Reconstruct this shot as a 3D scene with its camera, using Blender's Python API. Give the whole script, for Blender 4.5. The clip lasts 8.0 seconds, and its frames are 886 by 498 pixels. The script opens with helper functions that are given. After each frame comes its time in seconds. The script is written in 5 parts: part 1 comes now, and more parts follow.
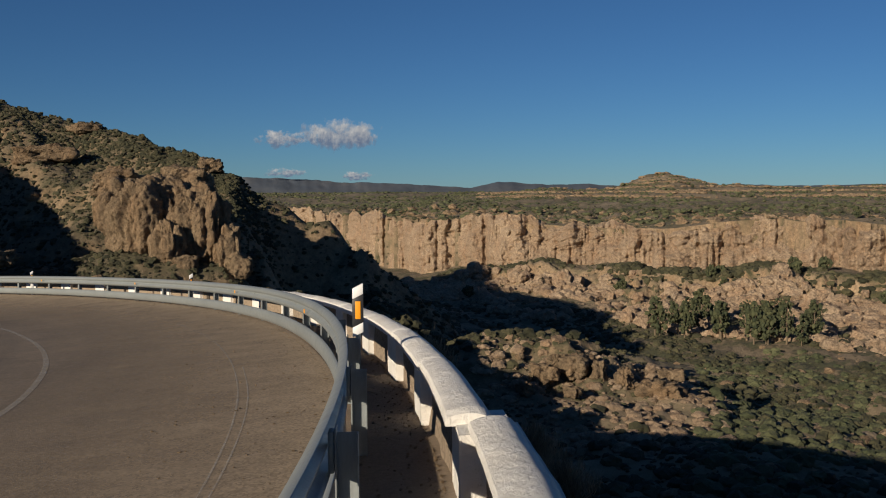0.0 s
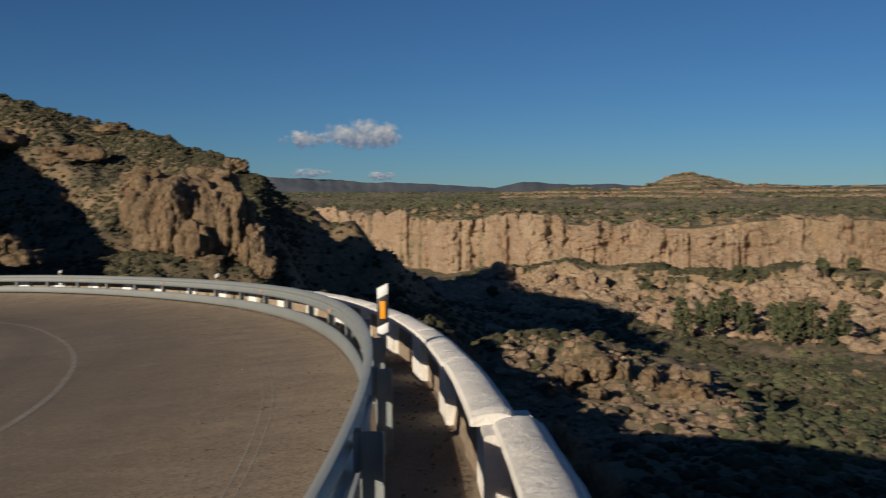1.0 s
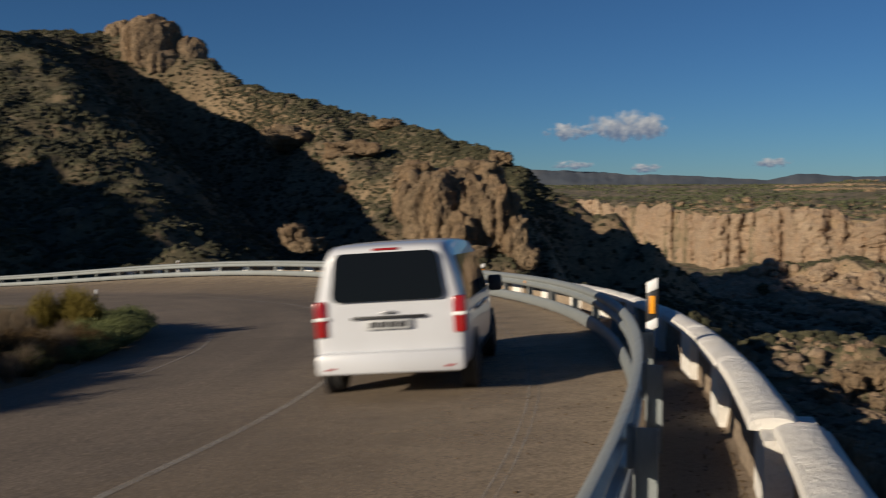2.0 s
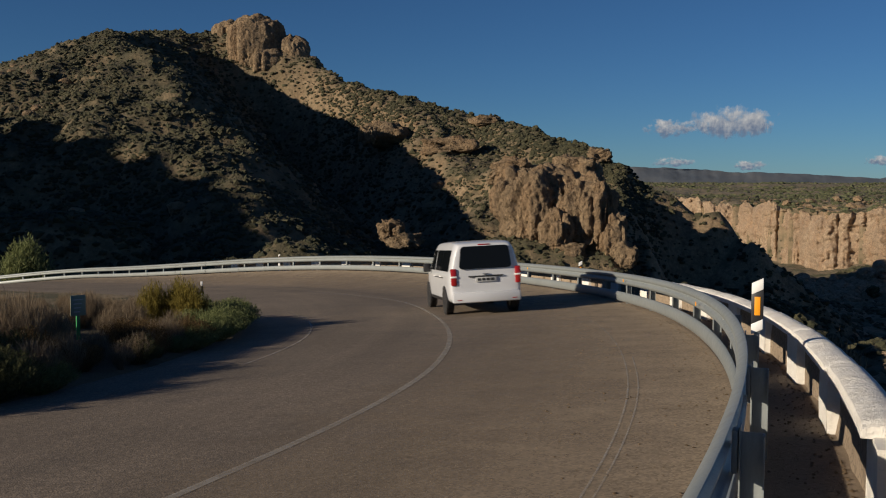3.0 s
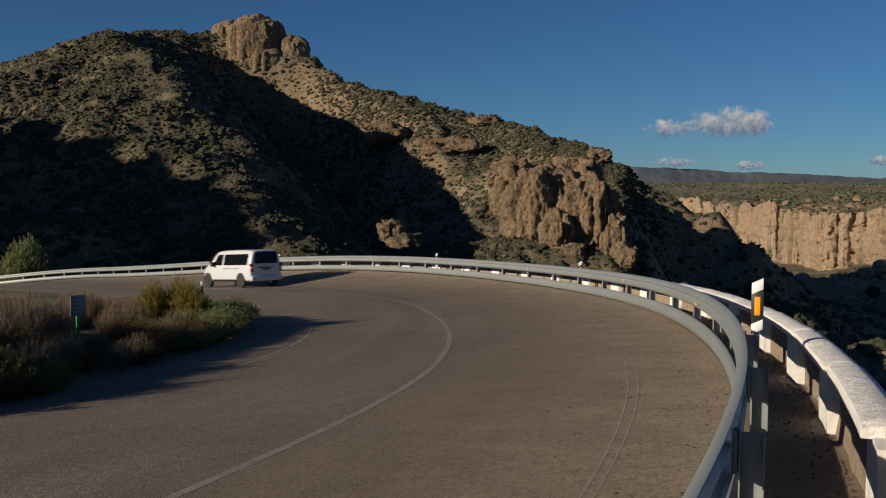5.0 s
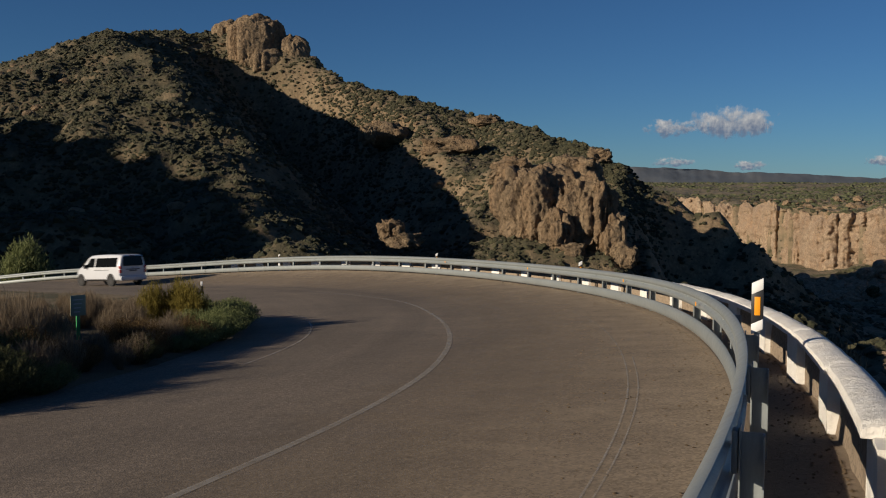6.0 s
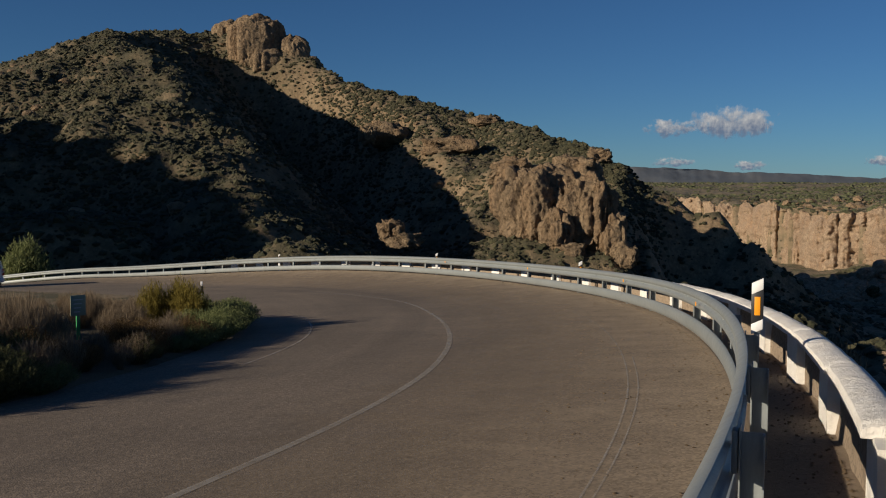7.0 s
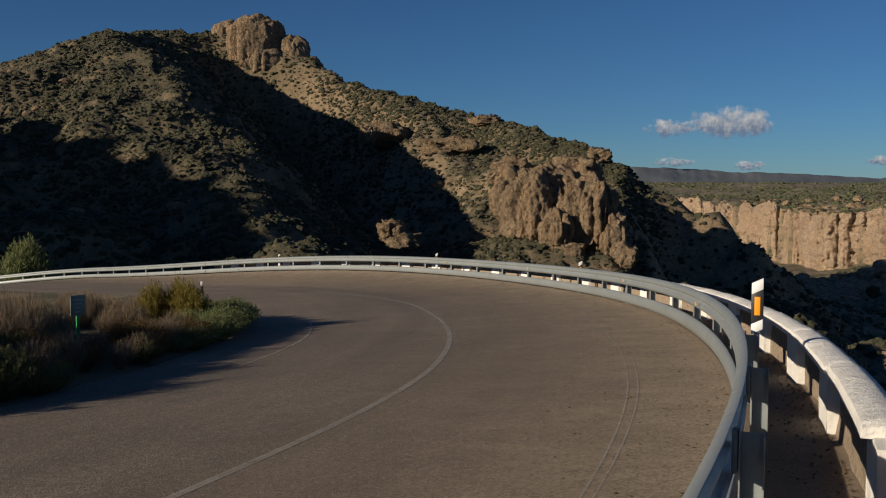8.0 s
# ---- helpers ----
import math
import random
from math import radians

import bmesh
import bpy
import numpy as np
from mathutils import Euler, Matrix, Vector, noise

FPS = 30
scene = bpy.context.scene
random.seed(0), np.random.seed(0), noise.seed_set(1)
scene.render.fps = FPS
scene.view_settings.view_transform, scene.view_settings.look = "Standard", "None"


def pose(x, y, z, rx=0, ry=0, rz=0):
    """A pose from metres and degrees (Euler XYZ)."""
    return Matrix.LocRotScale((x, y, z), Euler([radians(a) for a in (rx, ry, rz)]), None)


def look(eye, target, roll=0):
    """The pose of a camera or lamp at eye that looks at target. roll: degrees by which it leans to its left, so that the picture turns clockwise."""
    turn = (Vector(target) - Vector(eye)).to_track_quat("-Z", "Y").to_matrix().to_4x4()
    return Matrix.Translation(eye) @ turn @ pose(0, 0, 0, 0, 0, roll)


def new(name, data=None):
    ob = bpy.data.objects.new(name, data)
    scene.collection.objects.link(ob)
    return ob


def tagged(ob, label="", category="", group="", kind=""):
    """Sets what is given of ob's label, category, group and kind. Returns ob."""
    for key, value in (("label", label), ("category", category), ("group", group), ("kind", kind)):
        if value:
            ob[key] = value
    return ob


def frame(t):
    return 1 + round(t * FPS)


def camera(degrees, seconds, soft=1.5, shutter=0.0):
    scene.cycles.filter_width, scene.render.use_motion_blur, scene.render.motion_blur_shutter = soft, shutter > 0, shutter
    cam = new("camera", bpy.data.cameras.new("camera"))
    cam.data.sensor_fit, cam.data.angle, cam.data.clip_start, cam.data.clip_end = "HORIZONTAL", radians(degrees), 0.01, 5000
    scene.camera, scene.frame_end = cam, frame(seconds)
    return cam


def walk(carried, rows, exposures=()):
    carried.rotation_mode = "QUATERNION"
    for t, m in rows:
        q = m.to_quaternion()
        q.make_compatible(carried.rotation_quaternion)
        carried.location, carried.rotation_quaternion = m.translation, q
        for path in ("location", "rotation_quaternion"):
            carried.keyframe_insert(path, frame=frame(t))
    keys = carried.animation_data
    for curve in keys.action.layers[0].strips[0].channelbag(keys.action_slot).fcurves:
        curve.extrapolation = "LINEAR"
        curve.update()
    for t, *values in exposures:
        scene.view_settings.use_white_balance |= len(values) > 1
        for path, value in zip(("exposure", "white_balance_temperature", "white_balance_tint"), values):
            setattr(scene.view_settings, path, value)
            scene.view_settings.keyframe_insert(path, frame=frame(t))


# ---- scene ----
# ---- camera ----
cam = camera(50.0, 8.0, soft=1.1, shutter=0.5)
walk(cam, [
    (0.0, pose(0.117, -0.024, 1.88, 86.60, 0.35, -22.98)),
    (0.6, pose(0.117, -0.024, 1.88, 86.60, 0.35, -22.98)),
    (0.8, pose(0.116, -0.024, 1.88, 86.60, 0.35, -22.85)),
    (0.9, pose(0.114, -0.023, 1.88, 86.60, 0.35, -22.38)),
    (1.0, pose(0.110, -0.021, 1.88, 86.61, 0.34, -21.52)),
    (1.1, pose(0.104, -0.019, 1.88, 86.60, 0.34, -20.31)),
    (1.2, pose(0.097, -0.016, 1.88, 86.60, 0.33, -18.87)),
    (1.3, pose(0.089, -0.014, 1.88, 86.59, 0.32, -17.26)),
    (1.4, pose(0.080, -0.011, 1.88, 86.58, 0.32, -15.55)),
    (1.5, pose(0.071, -0.009, 1.88, 86.57, 0.31, -13.74)),
    (1.6, pose(0.062, -0.006, 1.88, 86.49, 0.30, -11.88)),
    (1.7, pose(0.054, -0.005, 1.88, 86.42, 0.29, -10.35)),
    (1.8, pose(0.045, -0.003, 1.88, 86.35, 0.28, -8.65)),
    (1.9, pose(0.038, -0.002, 1.88, 86.29, 0.28, -7.19)),
    (2.0, pose(0.030, -0.002, 1.88, 86.23, 0.27, -5.82)),
    (2.1, pose(0.024, -0.001, 1.88, 86.20, 0.22, -4.58)),
    (2.2, pose(0.018, -0.001, 1.88, 86.18, 0.17, -3.46)),
    (2.3, pose(0.013, 0.0, 1.88, 86.14, 0.11, -2.49)),
    (2.4, pose(0.009, 0.0, 1.88, 86.11, 0.07, -1.67)),
    (2.5, pose(0.005, 0.0, 1.88, 86.08, 0.03, -1.00)),
    (2.6, pose(0.003, 0.0, 1.88, 86.06, 0.00, -0.54)),
    (2.8, pose(0.001, 0.0, 1.88, 86.05, -0.03, -0.12)),
    (3.0, pose(0.0, 0.0, 1.88, 86.04, -0.03, 0.00)),
    (8.0, pose(0.0, 0.0, 1.88, 86.04, -0.03, 0.00)),
], exposures=[(0.0, 0.0), (8.0, 0.0)])

# ---- sky and sun ----
SUN_EL = radians(16.2)
SUN_AZ = radians(-119.0)          # towards the sun, from +y clockwise
TO_SUN = Vector((math.sin(SUN_AZ) * math.cos(SUN_EL), math.cos(SUN_AZ) * math.cos(SUN_EL), math.sin(SUN_EL)))
world = bpy.data.worlds.new("sky")
scene.world = world
world.use_nodes = True
wn, wl = world.node_tree.nodes, world.node_tree.links
sky = wn.new("ShaderNodeTexSky")
sky.sky_type, sky.sun_disc = "NISHITA", False
sky.sun_elevation, sky.sun_rotation = SUN_EL, SUN_AZ
sky.altitude, sky.air_density, sky.dust_density, sky.ozone_density = 600, 0.8, 0.0, 5.0
tint = wn.new("ShaderNodeMix")
tint.data_type, tint.blend_type = "RGBA", "MULTIPLY"
tint.inputs[0].default_value = 1.0
tint.inputs[7].default_value = (0.66, 0.89, 1.03, 1)
wl.new(sky.outputs[0], tint.inputs[6])
wl.new(tint.outputs[2], wn["Background"].inputs[0])
wn["Background"].inputs[1].default_value = 0.05
sun = new("sun", bpy.data.lights.new("sun", "SUN"))
sun.data.energy, sun.data.angle, sun.data.color = 5.5, radians(0.53), (1.0, 0.86, 0.68)
sun.matrix_world = look((0, 0, 300), Vector((0, 0, 300)) - TO_SUN)


# ---- materials ----
class Nodes:
    """Short hand for one node material."""

    def __init__(self, name, rough=0.8, metal=0.0):
        self.mat = bpy.data.materials.new(name)
        self.mat.use_nodes = True
        self.n, self.l = self.mat.node_tree.nodes, self.mat.node_tree.links
        self.bsdf = self.n["Principled BSDF"]
        self.bsdf.inputs["Roughness"].default_value = rough
        self.bsdf.inputs["Metallic"].default_value = metal
        self.geo = self.n.new("ShaderNodeNewGeometry")
        self.at = self.geo.outputs["Position"]

    def local(self):
        self.at = self.n.new("ShaderNodeTexCoord").outputs["Object"]
        return self

    def noise(self, scale, detail=6, rough=0.6, stretch=None):
        at = self.at
        if stretch:
            m = self.n.new("ShaderNodeMapping")
            m.inputs["Scale"].default_value = stretch
            self.l.new(at, m.inputs["Vector"])
            at = m.outputs[0]
        t = self.n.new("ShaderNodeTexNoise")
        t.inputs["Scale"].default_value = scale
        t.inputs["Detail"].default_value = detail
        t.inputs["Roughness"].default_value = rough
        self.l.new(at, t.inputs["Vector"])
        return t.outputs["Fac"]

    def voronoi(self, scale, out="Distance", feature="F1"):
        t = self.n.new("ShaderNodeTexVoronoi")
        t.feature = feature
        t.inputs["Scale"].default_value = scale
        self.l.new(self.at, t.inputs["Vector"])
        return t.outputs[out]

    def ramp(self, fac, *stops):
        r = self.n.new("ShaderNodeValToRGB")
        e = r.color_ramp.elements
        while len(e) < len(stops):
            e.new(0.5)
        for el, (p, c) in zip(e, stops):
            el.position = p
            el.color = (c, c, c, 1) if isinstance(c, float) else (*c, 1)
        self.l.new(fac, r.inputs[0])
        return r.outputs[0]

    def mix(self, fac, a, b, mode="MIX"):
        m = self.n.new("ShaderNodeMix")
        m.data_type, m.blend_type = "RGBA", mode
        for value, key in ((fac, 0), (a, 6), (b, 7)):
            if isinstance(value, (int, float)):
                m.inputs[key].default_value = value
            elif isinstance(value, tuple):
                m.inputs[key].default_value = (*value, 1)
            else:
                self.l.new(value, m.inputs[key])
        return m.outputs[2]

    def maths(self, op, a, b=0.0):
        m = self.n.new("ShaderNodeMath")
        m.operation = op
        for value, key in ((a, 0), (b, 1)):
            if isinstance(value, (int, float)):
                m.inputs[key].default_value = value
            else:
                self.l.new(value, m.inputs[key])
        return m.outputs[0]

    def colour(self, c):
        if isinstance(c, tuple):
            self.bsdf.inputs["Base Color"].default_value = (*c, 1)
        else:
            self.l.new(c, self.bsdf.inputs["Base Color"])
        return self

    def rough(self, r):
        self.l.new(r, self.bsdf.inputs["Roughness"])
        return self

    def bump(self, h, dist, strength=1.0):
        b = self.n.new("ShaderNodeBump")
        b.inputs["Distance"].default_value = dist
        b.inputs["Strength"].default_value = strength
        self.l.new(h, b.inputs["Height"])
        if self.bsdf.inputs["Normal"].is_linked:
            self.l.new(self.bsdf.inputs["Normal"].links[0].from_socket, b.inputs["Normal"])
        self.l.new(b.outputs[0], self.bsdf.inputs["Normal"])
        return self

    def slope(self):
        s = self.n.new("ShaderNodeSeparateXYZ")
        self.l.new(self.geo.outputs["Normal"], s.inputs[0])
        return s.outputs["Z"]


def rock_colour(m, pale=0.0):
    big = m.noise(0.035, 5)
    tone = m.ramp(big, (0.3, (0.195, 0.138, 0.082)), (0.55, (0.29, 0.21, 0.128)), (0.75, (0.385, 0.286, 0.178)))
    # pale lifts the tone: brightness painted into the rock across the gorge
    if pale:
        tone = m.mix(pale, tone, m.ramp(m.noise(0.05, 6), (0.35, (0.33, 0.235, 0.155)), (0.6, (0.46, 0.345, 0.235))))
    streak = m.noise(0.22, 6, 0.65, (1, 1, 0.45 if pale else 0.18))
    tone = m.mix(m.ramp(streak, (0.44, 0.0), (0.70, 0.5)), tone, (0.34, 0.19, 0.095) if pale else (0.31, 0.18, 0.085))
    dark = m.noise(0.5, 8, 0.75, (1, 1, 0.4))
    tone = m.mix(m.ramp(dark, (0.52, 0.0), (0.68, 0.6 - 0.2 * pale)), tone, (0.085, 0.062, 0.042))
    grain = m.noise(1.1, 9, 0.78)
    return m.mix(0.9, tone, m.ramp(grain, (0.33, 0.42), (0.62, 1.35)), "MULTIPLY")


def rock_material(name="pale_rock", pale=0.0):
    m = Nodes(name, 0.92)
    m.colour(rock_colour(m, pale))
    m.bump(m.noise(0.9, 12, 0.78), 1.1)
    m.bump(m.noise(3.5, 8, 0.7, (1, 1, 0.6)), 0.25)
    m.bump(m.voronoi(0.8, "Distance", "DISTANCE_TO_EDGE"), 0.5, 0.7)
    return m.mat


def land_material():
    """Dry scrub land: pale earth and rock where steep, low plants where flat."""
    m = Nodes("scrub_land", 0.95)
    rock = rock_colour(m)
    earth = m.mix(m.noise(0.25, 8, 0.65), (0.14, 0.105, 0.063), (0.26, 0.20, 0.125))
    green = m.mix(m.noise(0.8, 6, 0.7), (0.035, 0.042, 0.018), (0.10, 0.095, 0.045))
    patch = m.ramp(m.noise(0.11, 9, 0.72), (0.43, 0.0), (0.56, 1.0))
    low = m.mix(patch, earth, green)
    bare = m.ramp(m.noise(0.045, 8, 0.68), (0.50, 0.0), (0.60, 0.85))
    low = m.mix(bare, low, m.mix(m.noise(0.5, 8, 0.7), (0.155, 0.115, 0.072), (0.29, 0.225, 0.147)))
    wide = m.ramp(m.noise(0.006, 8, 0.7, (1, 1, 5)), (0.50, 0.0), (0.62, 0.7))
    low = m.mix(wide, low, (0.30, 0.23, 0.145))
    dots = m.ramp(m.voronoi(0.42), (0.20, 1.0), (0.34, 0.0))
    low = m.mix(m.maths("MULTIPLY", dots, 0.75), low, (0.045, 0.045, 0.022))
    at = m.n.new("ShaderNodeAttribute")
    at.attribute_name = "scrub"
    thick = m.maths("MULTIPLY", at.outputs["Fac"], m.ramp(m.noise(0.35, 8, 0.75), (0.45, 1.0), (0.72, 0.4)))
    undergrowth = m.mix(m.noise(0.9, 6, 0.7), (0.035, 0.033, 0.016), (0.105, 0.088, 0.048))
    low, rock = m.mix(thick, low, undergrowth), m.mix(m.maths("MULTIPLY", thick, 0.7), rock, undergrowth)
    flat = m.maths("ADD", m.slope(), m.maths("MULTIPLY", m.maths("SUBTRACT", m.noise(0.06, 6, 0.7), 0.5), 0.55))
    m.colour(m.mix(m.ramp(flat, (0.66, 0.0), (0.85, 1.0)), rock, low))
    m.bump(m.noise(0.7, 10, 0.72), 0.6)
    return m.mat


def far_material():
    m = Nodes("hazed_far_hills", 0.95)
    # blue-grey tones paint the haze of distance into the range's colour
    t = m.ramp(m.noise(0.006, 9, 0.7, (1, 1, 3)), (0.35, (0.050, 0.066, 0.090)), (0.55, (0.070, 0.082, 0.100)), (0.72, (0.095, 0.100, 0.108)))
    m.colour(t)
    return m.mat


def leaf_material(name, dark, light):
    m = Nodes(name, 0.8)
    m.bsdf.inputs["Specular IOR Level"].default_value = 0.12
    c = m.mix(m.geo.outputs["Random Per Island"], dark, light)
    m.colour(c)
    tr = m.n.new("ShaderNodeBsdfTranslucent")
    m.l.new(c, tr.inputs[0])
    s = m.n.new("ShaderNodeMixShader")
    s.inputs[0].default_value = 0.4
    m.l.new(m.bsdf.outputs[0], s.inputs[1])
    m.l.new(tr.outputs[0], s.inputs[2])
    m.l.new(s.outputs[0], m.n["Material Output"].inputs[0])
    return m.mat


def shrub_material(name, dark, light):
    m = Nodes(name, 0.85)
    r = m.geo.outputs["Random Per Island"]
    c = m.mix(r, dark, light)
    m.colour(m.mix(0.6, c, m.ramp(m.noise(2.2, 5, 0.7), (0.3, 0.4), (0.65, 1.1)), "MULTIPLY"))
    m.bump(m.noise(3.0, 6, 0.8), 0.25)
    return m.mat


def asphalt_material():
    m = Nodes("worn_asphalt", 0.88)
    base = m.mix(m.ramp(m.noise(0.16, 5, 0.6), (0.35, 0.0), (0.68, 1.0)), (0.150, 0.116, 0.084), (0.205, 0.160, 0.117))
    stain = m.ramp(m.noise(0.55, 7, 0.7), (0.50, 0.0), (0.72, 0.5))
    base = m.mix(stain, base, (0.085, 0.072, 0.06))
    along, across = m.n.new("ShaderNodeAttribute"), m.n.new("ShaderNodeAttribute")
    along.attribute_name, across.attribute_name = "along", "across"
    lane = m.n.new("ShaderNodeCombineXYZ")
    m.l.new(m.maths("MULTIPLY", along.outputs["Fac"], 0.035), lane.inputs[0])
    m.l.new(m.maths("MULTIPLY", across.outputs["Fac"], 0.75), lane.inputs[1])
    world_at, m.at = m.at, lane.outputs[0]
    base = m.mix(1.0, base, m.ramp(m.noise(1.0, 5, 0.6), (0.32, 0.80), (0.68, 1.16)), "MULTIPLY")
    m.at = world_at
    tar = m.ramp(m.noise(0.9, 8, 0.75, (1, 0.45, 1)), (0.60, 0.0), (0.70, 0.45))
    base = m.mix(tar, base, (0.075, 0.062, 0.05))
    grain = m.voronoi(42.0, "Color")
    base = m.mix(0.62, base, m.ramp(grain, (0.1, 0.47), (0.6, 0.97), (0.95, 1.75)), "MULTIPLY")
    base = m.mix(0.45, base, m.ramp(m.noise(9.0, 5, 0.8), (0.3, 0.65), (0.7, 1.3)), "MULTIPLY")
    m.colour(base)
    m.bump(m.voronoi(60.0), 0.004, 0.7)
    return m.mat


def dust_material():
    m = Nodes("dusty_verge", 0.95)
    m.colour(m.mix(0.6, m.mix(m.noise(1.4, 7, 0.7), (0.20, 0.15, 0.10), (0.33, 0.255, 0.18)),
                   m.ramp(m.noise(24, 6, 0.8), (0.3, 0.55), (0.7, 1.3)), "MULTIPLY"))
    m.bump(m.noise(14.0, 8, 0.75), 0.03)
    return m.mat


def dust_film_material():
    m = Nodes("dust_film", 0.95)
    m.colour(m.mix(0.6, m.mix(m.noise(1.4, 7, 0.7), (0.29, 0.222, 0.15), (0.40, 0.312, 0.215)), m.ramp(m.voronoi(40, "Color"), (0.1, 0.55), (0.9, 1.5)), "MULTIPLY"))
    at = m.n.new("ShaderNodeAttribute")
    at.attribute_name = "cover"
    cover = m.maths("ADD", m.maths("MULTIPLY", at.outputs["Fac"], 1.0), m.maths("MULTIPLY", m.maths("SUBTRACT", m.noise(1.1, 9, 0.75), 0.5), 1.1))
    t = m.n.new("ShaderNodeBsdfTransparent")
    s = m.n.new("ShaderNodeMixShader")
    m.l.new(m.ramp(cover, (0.2, 0.0), (1.0, 0.8)), s.inputs[0])
    m.l.new(t.outputs[0], s.inputs[1])
    m.l.new(m.bsdf.outputs[0], s.inputs[2])
    m.l.new(s.outputs[0], m.n["Material Output"].inputs[0])
    return m.mat


def paint_line_material():
    m = Nodes("worn_road_paint", 0.8)
    t = m.n.new("ShaderNodeBsdfTransparent")
    s = m.n.new("ShaderNodeMixShader")
    m.colour(m.mix(m.noise(6.0, 6), (0.34, 0.31, 0.27), (0.5, 0.47, 0.42)))
    m.l.new(m.ramp(m.noise(1.8, 10, 0.8), (0.30, 0.12), (0.62, 0.55)), s.inputs[0])
    m.l.new(t.outputs[0], s.inputs[1])
    m.l.new(m.bsdf.outputs[0], s.inputs[2])
    m.l.new(s.outputs[0], m.n["Material Output"].inputs[0])
    return m.mat


def steel_material():
    m = Nodes("galvanised_steel", 0.5, 0.35)
    c = m.mix(m.noise(0.8, 6, 0.6), (0.215, 0.24, 0.24), (0.31, 0.335, 0.335))
    c = m.mix(m.ramp(m.noise(3.5, 8, 0.7), (0.62, 0.0), (0.78, 0.5)), c, (0.20, 0.15, 0.11))
    m.colour(m.mix(0.35, c, m.ramp(m.noise(60, 3, 0.7, (1, 1, 0.2)), (0.3, 0.7), (0.7, 1.2)), "MULTIPLY"))
    m.rough(m.ramp(m.noise(5.0, 6), (0.3, 0.42), (0.7, 0.65)))
    return m.mat


def whitewash_material():
    m = Nodes("whitewashed_masonry", 0.9)
    c = m.mix(m.ramp(m.noise(2.6, 8, 0.7), (0.35, 0.0), (0.75, 1.0)), (0.84, 0.82, 0.77), (0.74, 0.70, 0.62))
    c = m.mix(m.ramp(m.noise(16.0, 6, 0.75), (0.62, 0.0), (0.74, 0.6)), c, (0.38, 0.33, 0.27))
    m.colour(c)
    m.bump(m.noise(30, 8, 0.8), 0.016)
    m.bump(m.noise(7, 5, 0.65), 0.03)
    return m.mat


def panel_material():
    m = Nodes("bare_stone_panel", 0.93)
    m.colour(m.mix(0.7, m.mix(m.noise(2.2, 6), (0.26, 0.20, 0.14), (0.40, 0.31, 0.22)),
                   m.ramp(m.voronoi(9.0, "Distance", "DISTANCE_TO_EDGE"), (0.0, 0.45), (0.09, 1.05)), "MULTIPLY"))
    m.bump(m.noise(18, 7, 0.7), 0.04)
    return m.mat


def plain(name, c, rough=0.5, metal=0.0, spread=0.12, scale=6.0):
    m = Nodes(name, rough, metal).local()
    m.colour(m.mix(m.noise(scale, 6), tuple(v * (1 - spread) for v in c), tuple(min(1.0, v * (1 + spread)) for v in c)))
    return m.mat


def van_paint():
    m = Nodes("white_van_paint", 0.32).local()
    m.colour(m.mix(m.ramp(m.noise(1.6, 5), (0.4, 0.0), (0.75, 0.5)), (0.58, 0.60, 0.63), (0.51, 0.52, 0.54)))
    m.bsdf.inputs["Coat Weight"].default_value = 0.6
    return m.mat


def cloud_material(seed):
    m = Nodes("cloud_vapour_" + "abcdefgh"[seed], 1.0)
    tc = m.n.new("ShaderNodeTexCoord")
    m.at = tc.outputs["Object"]
    sep = m.n.new("ShaderNodeSeparateXYZ")
    m.l.new(m.at, sep.inputs[0])
    # unit card: x and z from -1 to 1; flat foot and billowing crown
    r = m.maths("ADD", m.maths("POWER", m.maths("ABSOLUTE", sep.outputs["X"]), 2.0),
                m.maths("POWER", m.maths("ABSOLUTE", sep.outputs["Z"]), 2.0))
    off = m.n.new("ShaderNodeMapping")
    off.inputs["Location"].default_value = (seed * 3.7, seed * 1.3, seed * 2.1)
    off.inputs["Scale"].default_value = (2.2, 1, 0.9)
    m.l.new(m.at, off.inputs[0])
    m.at = off.outputs[0]
    puff = m.noise(1.7, 9, 0.62)
    body = m.maths("SUBTRACT", m.maths("MULTIPLY", puff, 2.1), m.maths("ADD", r, 0.55))
    alpha = m.ramp(body, (0.0, 0.0), (0.42, 0.92))
    em = m.n.new("ShaderNodeEmission")
    # the crown's sunlight and the foot's shade are painted into the glow
    shade = m.ramp(m.maths("ADD", m.maths("MULTIPLY", sep.outputs["Z"], 0.32), m.maths("MULTIPLY", m.noise(3.0, 6), 0.9)),
                   (0.28, (0.13, 0.17, 0.25)), (0.55, (0.36, 0.37, 0.39)), (0.78, (0.56, 0.54, 0.52)))
    m.l.new(shade, em.inputs[0])
    em.inputs[1].default_value = 1.0
    t = m.n.new("ShaderNodeBsdfTransparent")
    s = m.n.new("ShaderNodeMixShader")
    m.l.new(alpha, s.inputs[0])
    m.l.new(t.outputs[0], s.inputs[1])
    m.l.new(em.outputs[0], s.inputs[2])
    m.l.new(s.outputs[0], m.n["Material Output"].inputs[0])
    return m.mat


def glass_material():
    m = Nodes("tinted_glass", 0.06)
    m.colour((0.006, 0.007, 0.008))
    m.bsdf.inputs["Specular IOR Level"].default_value = 0.16
    return m.mat


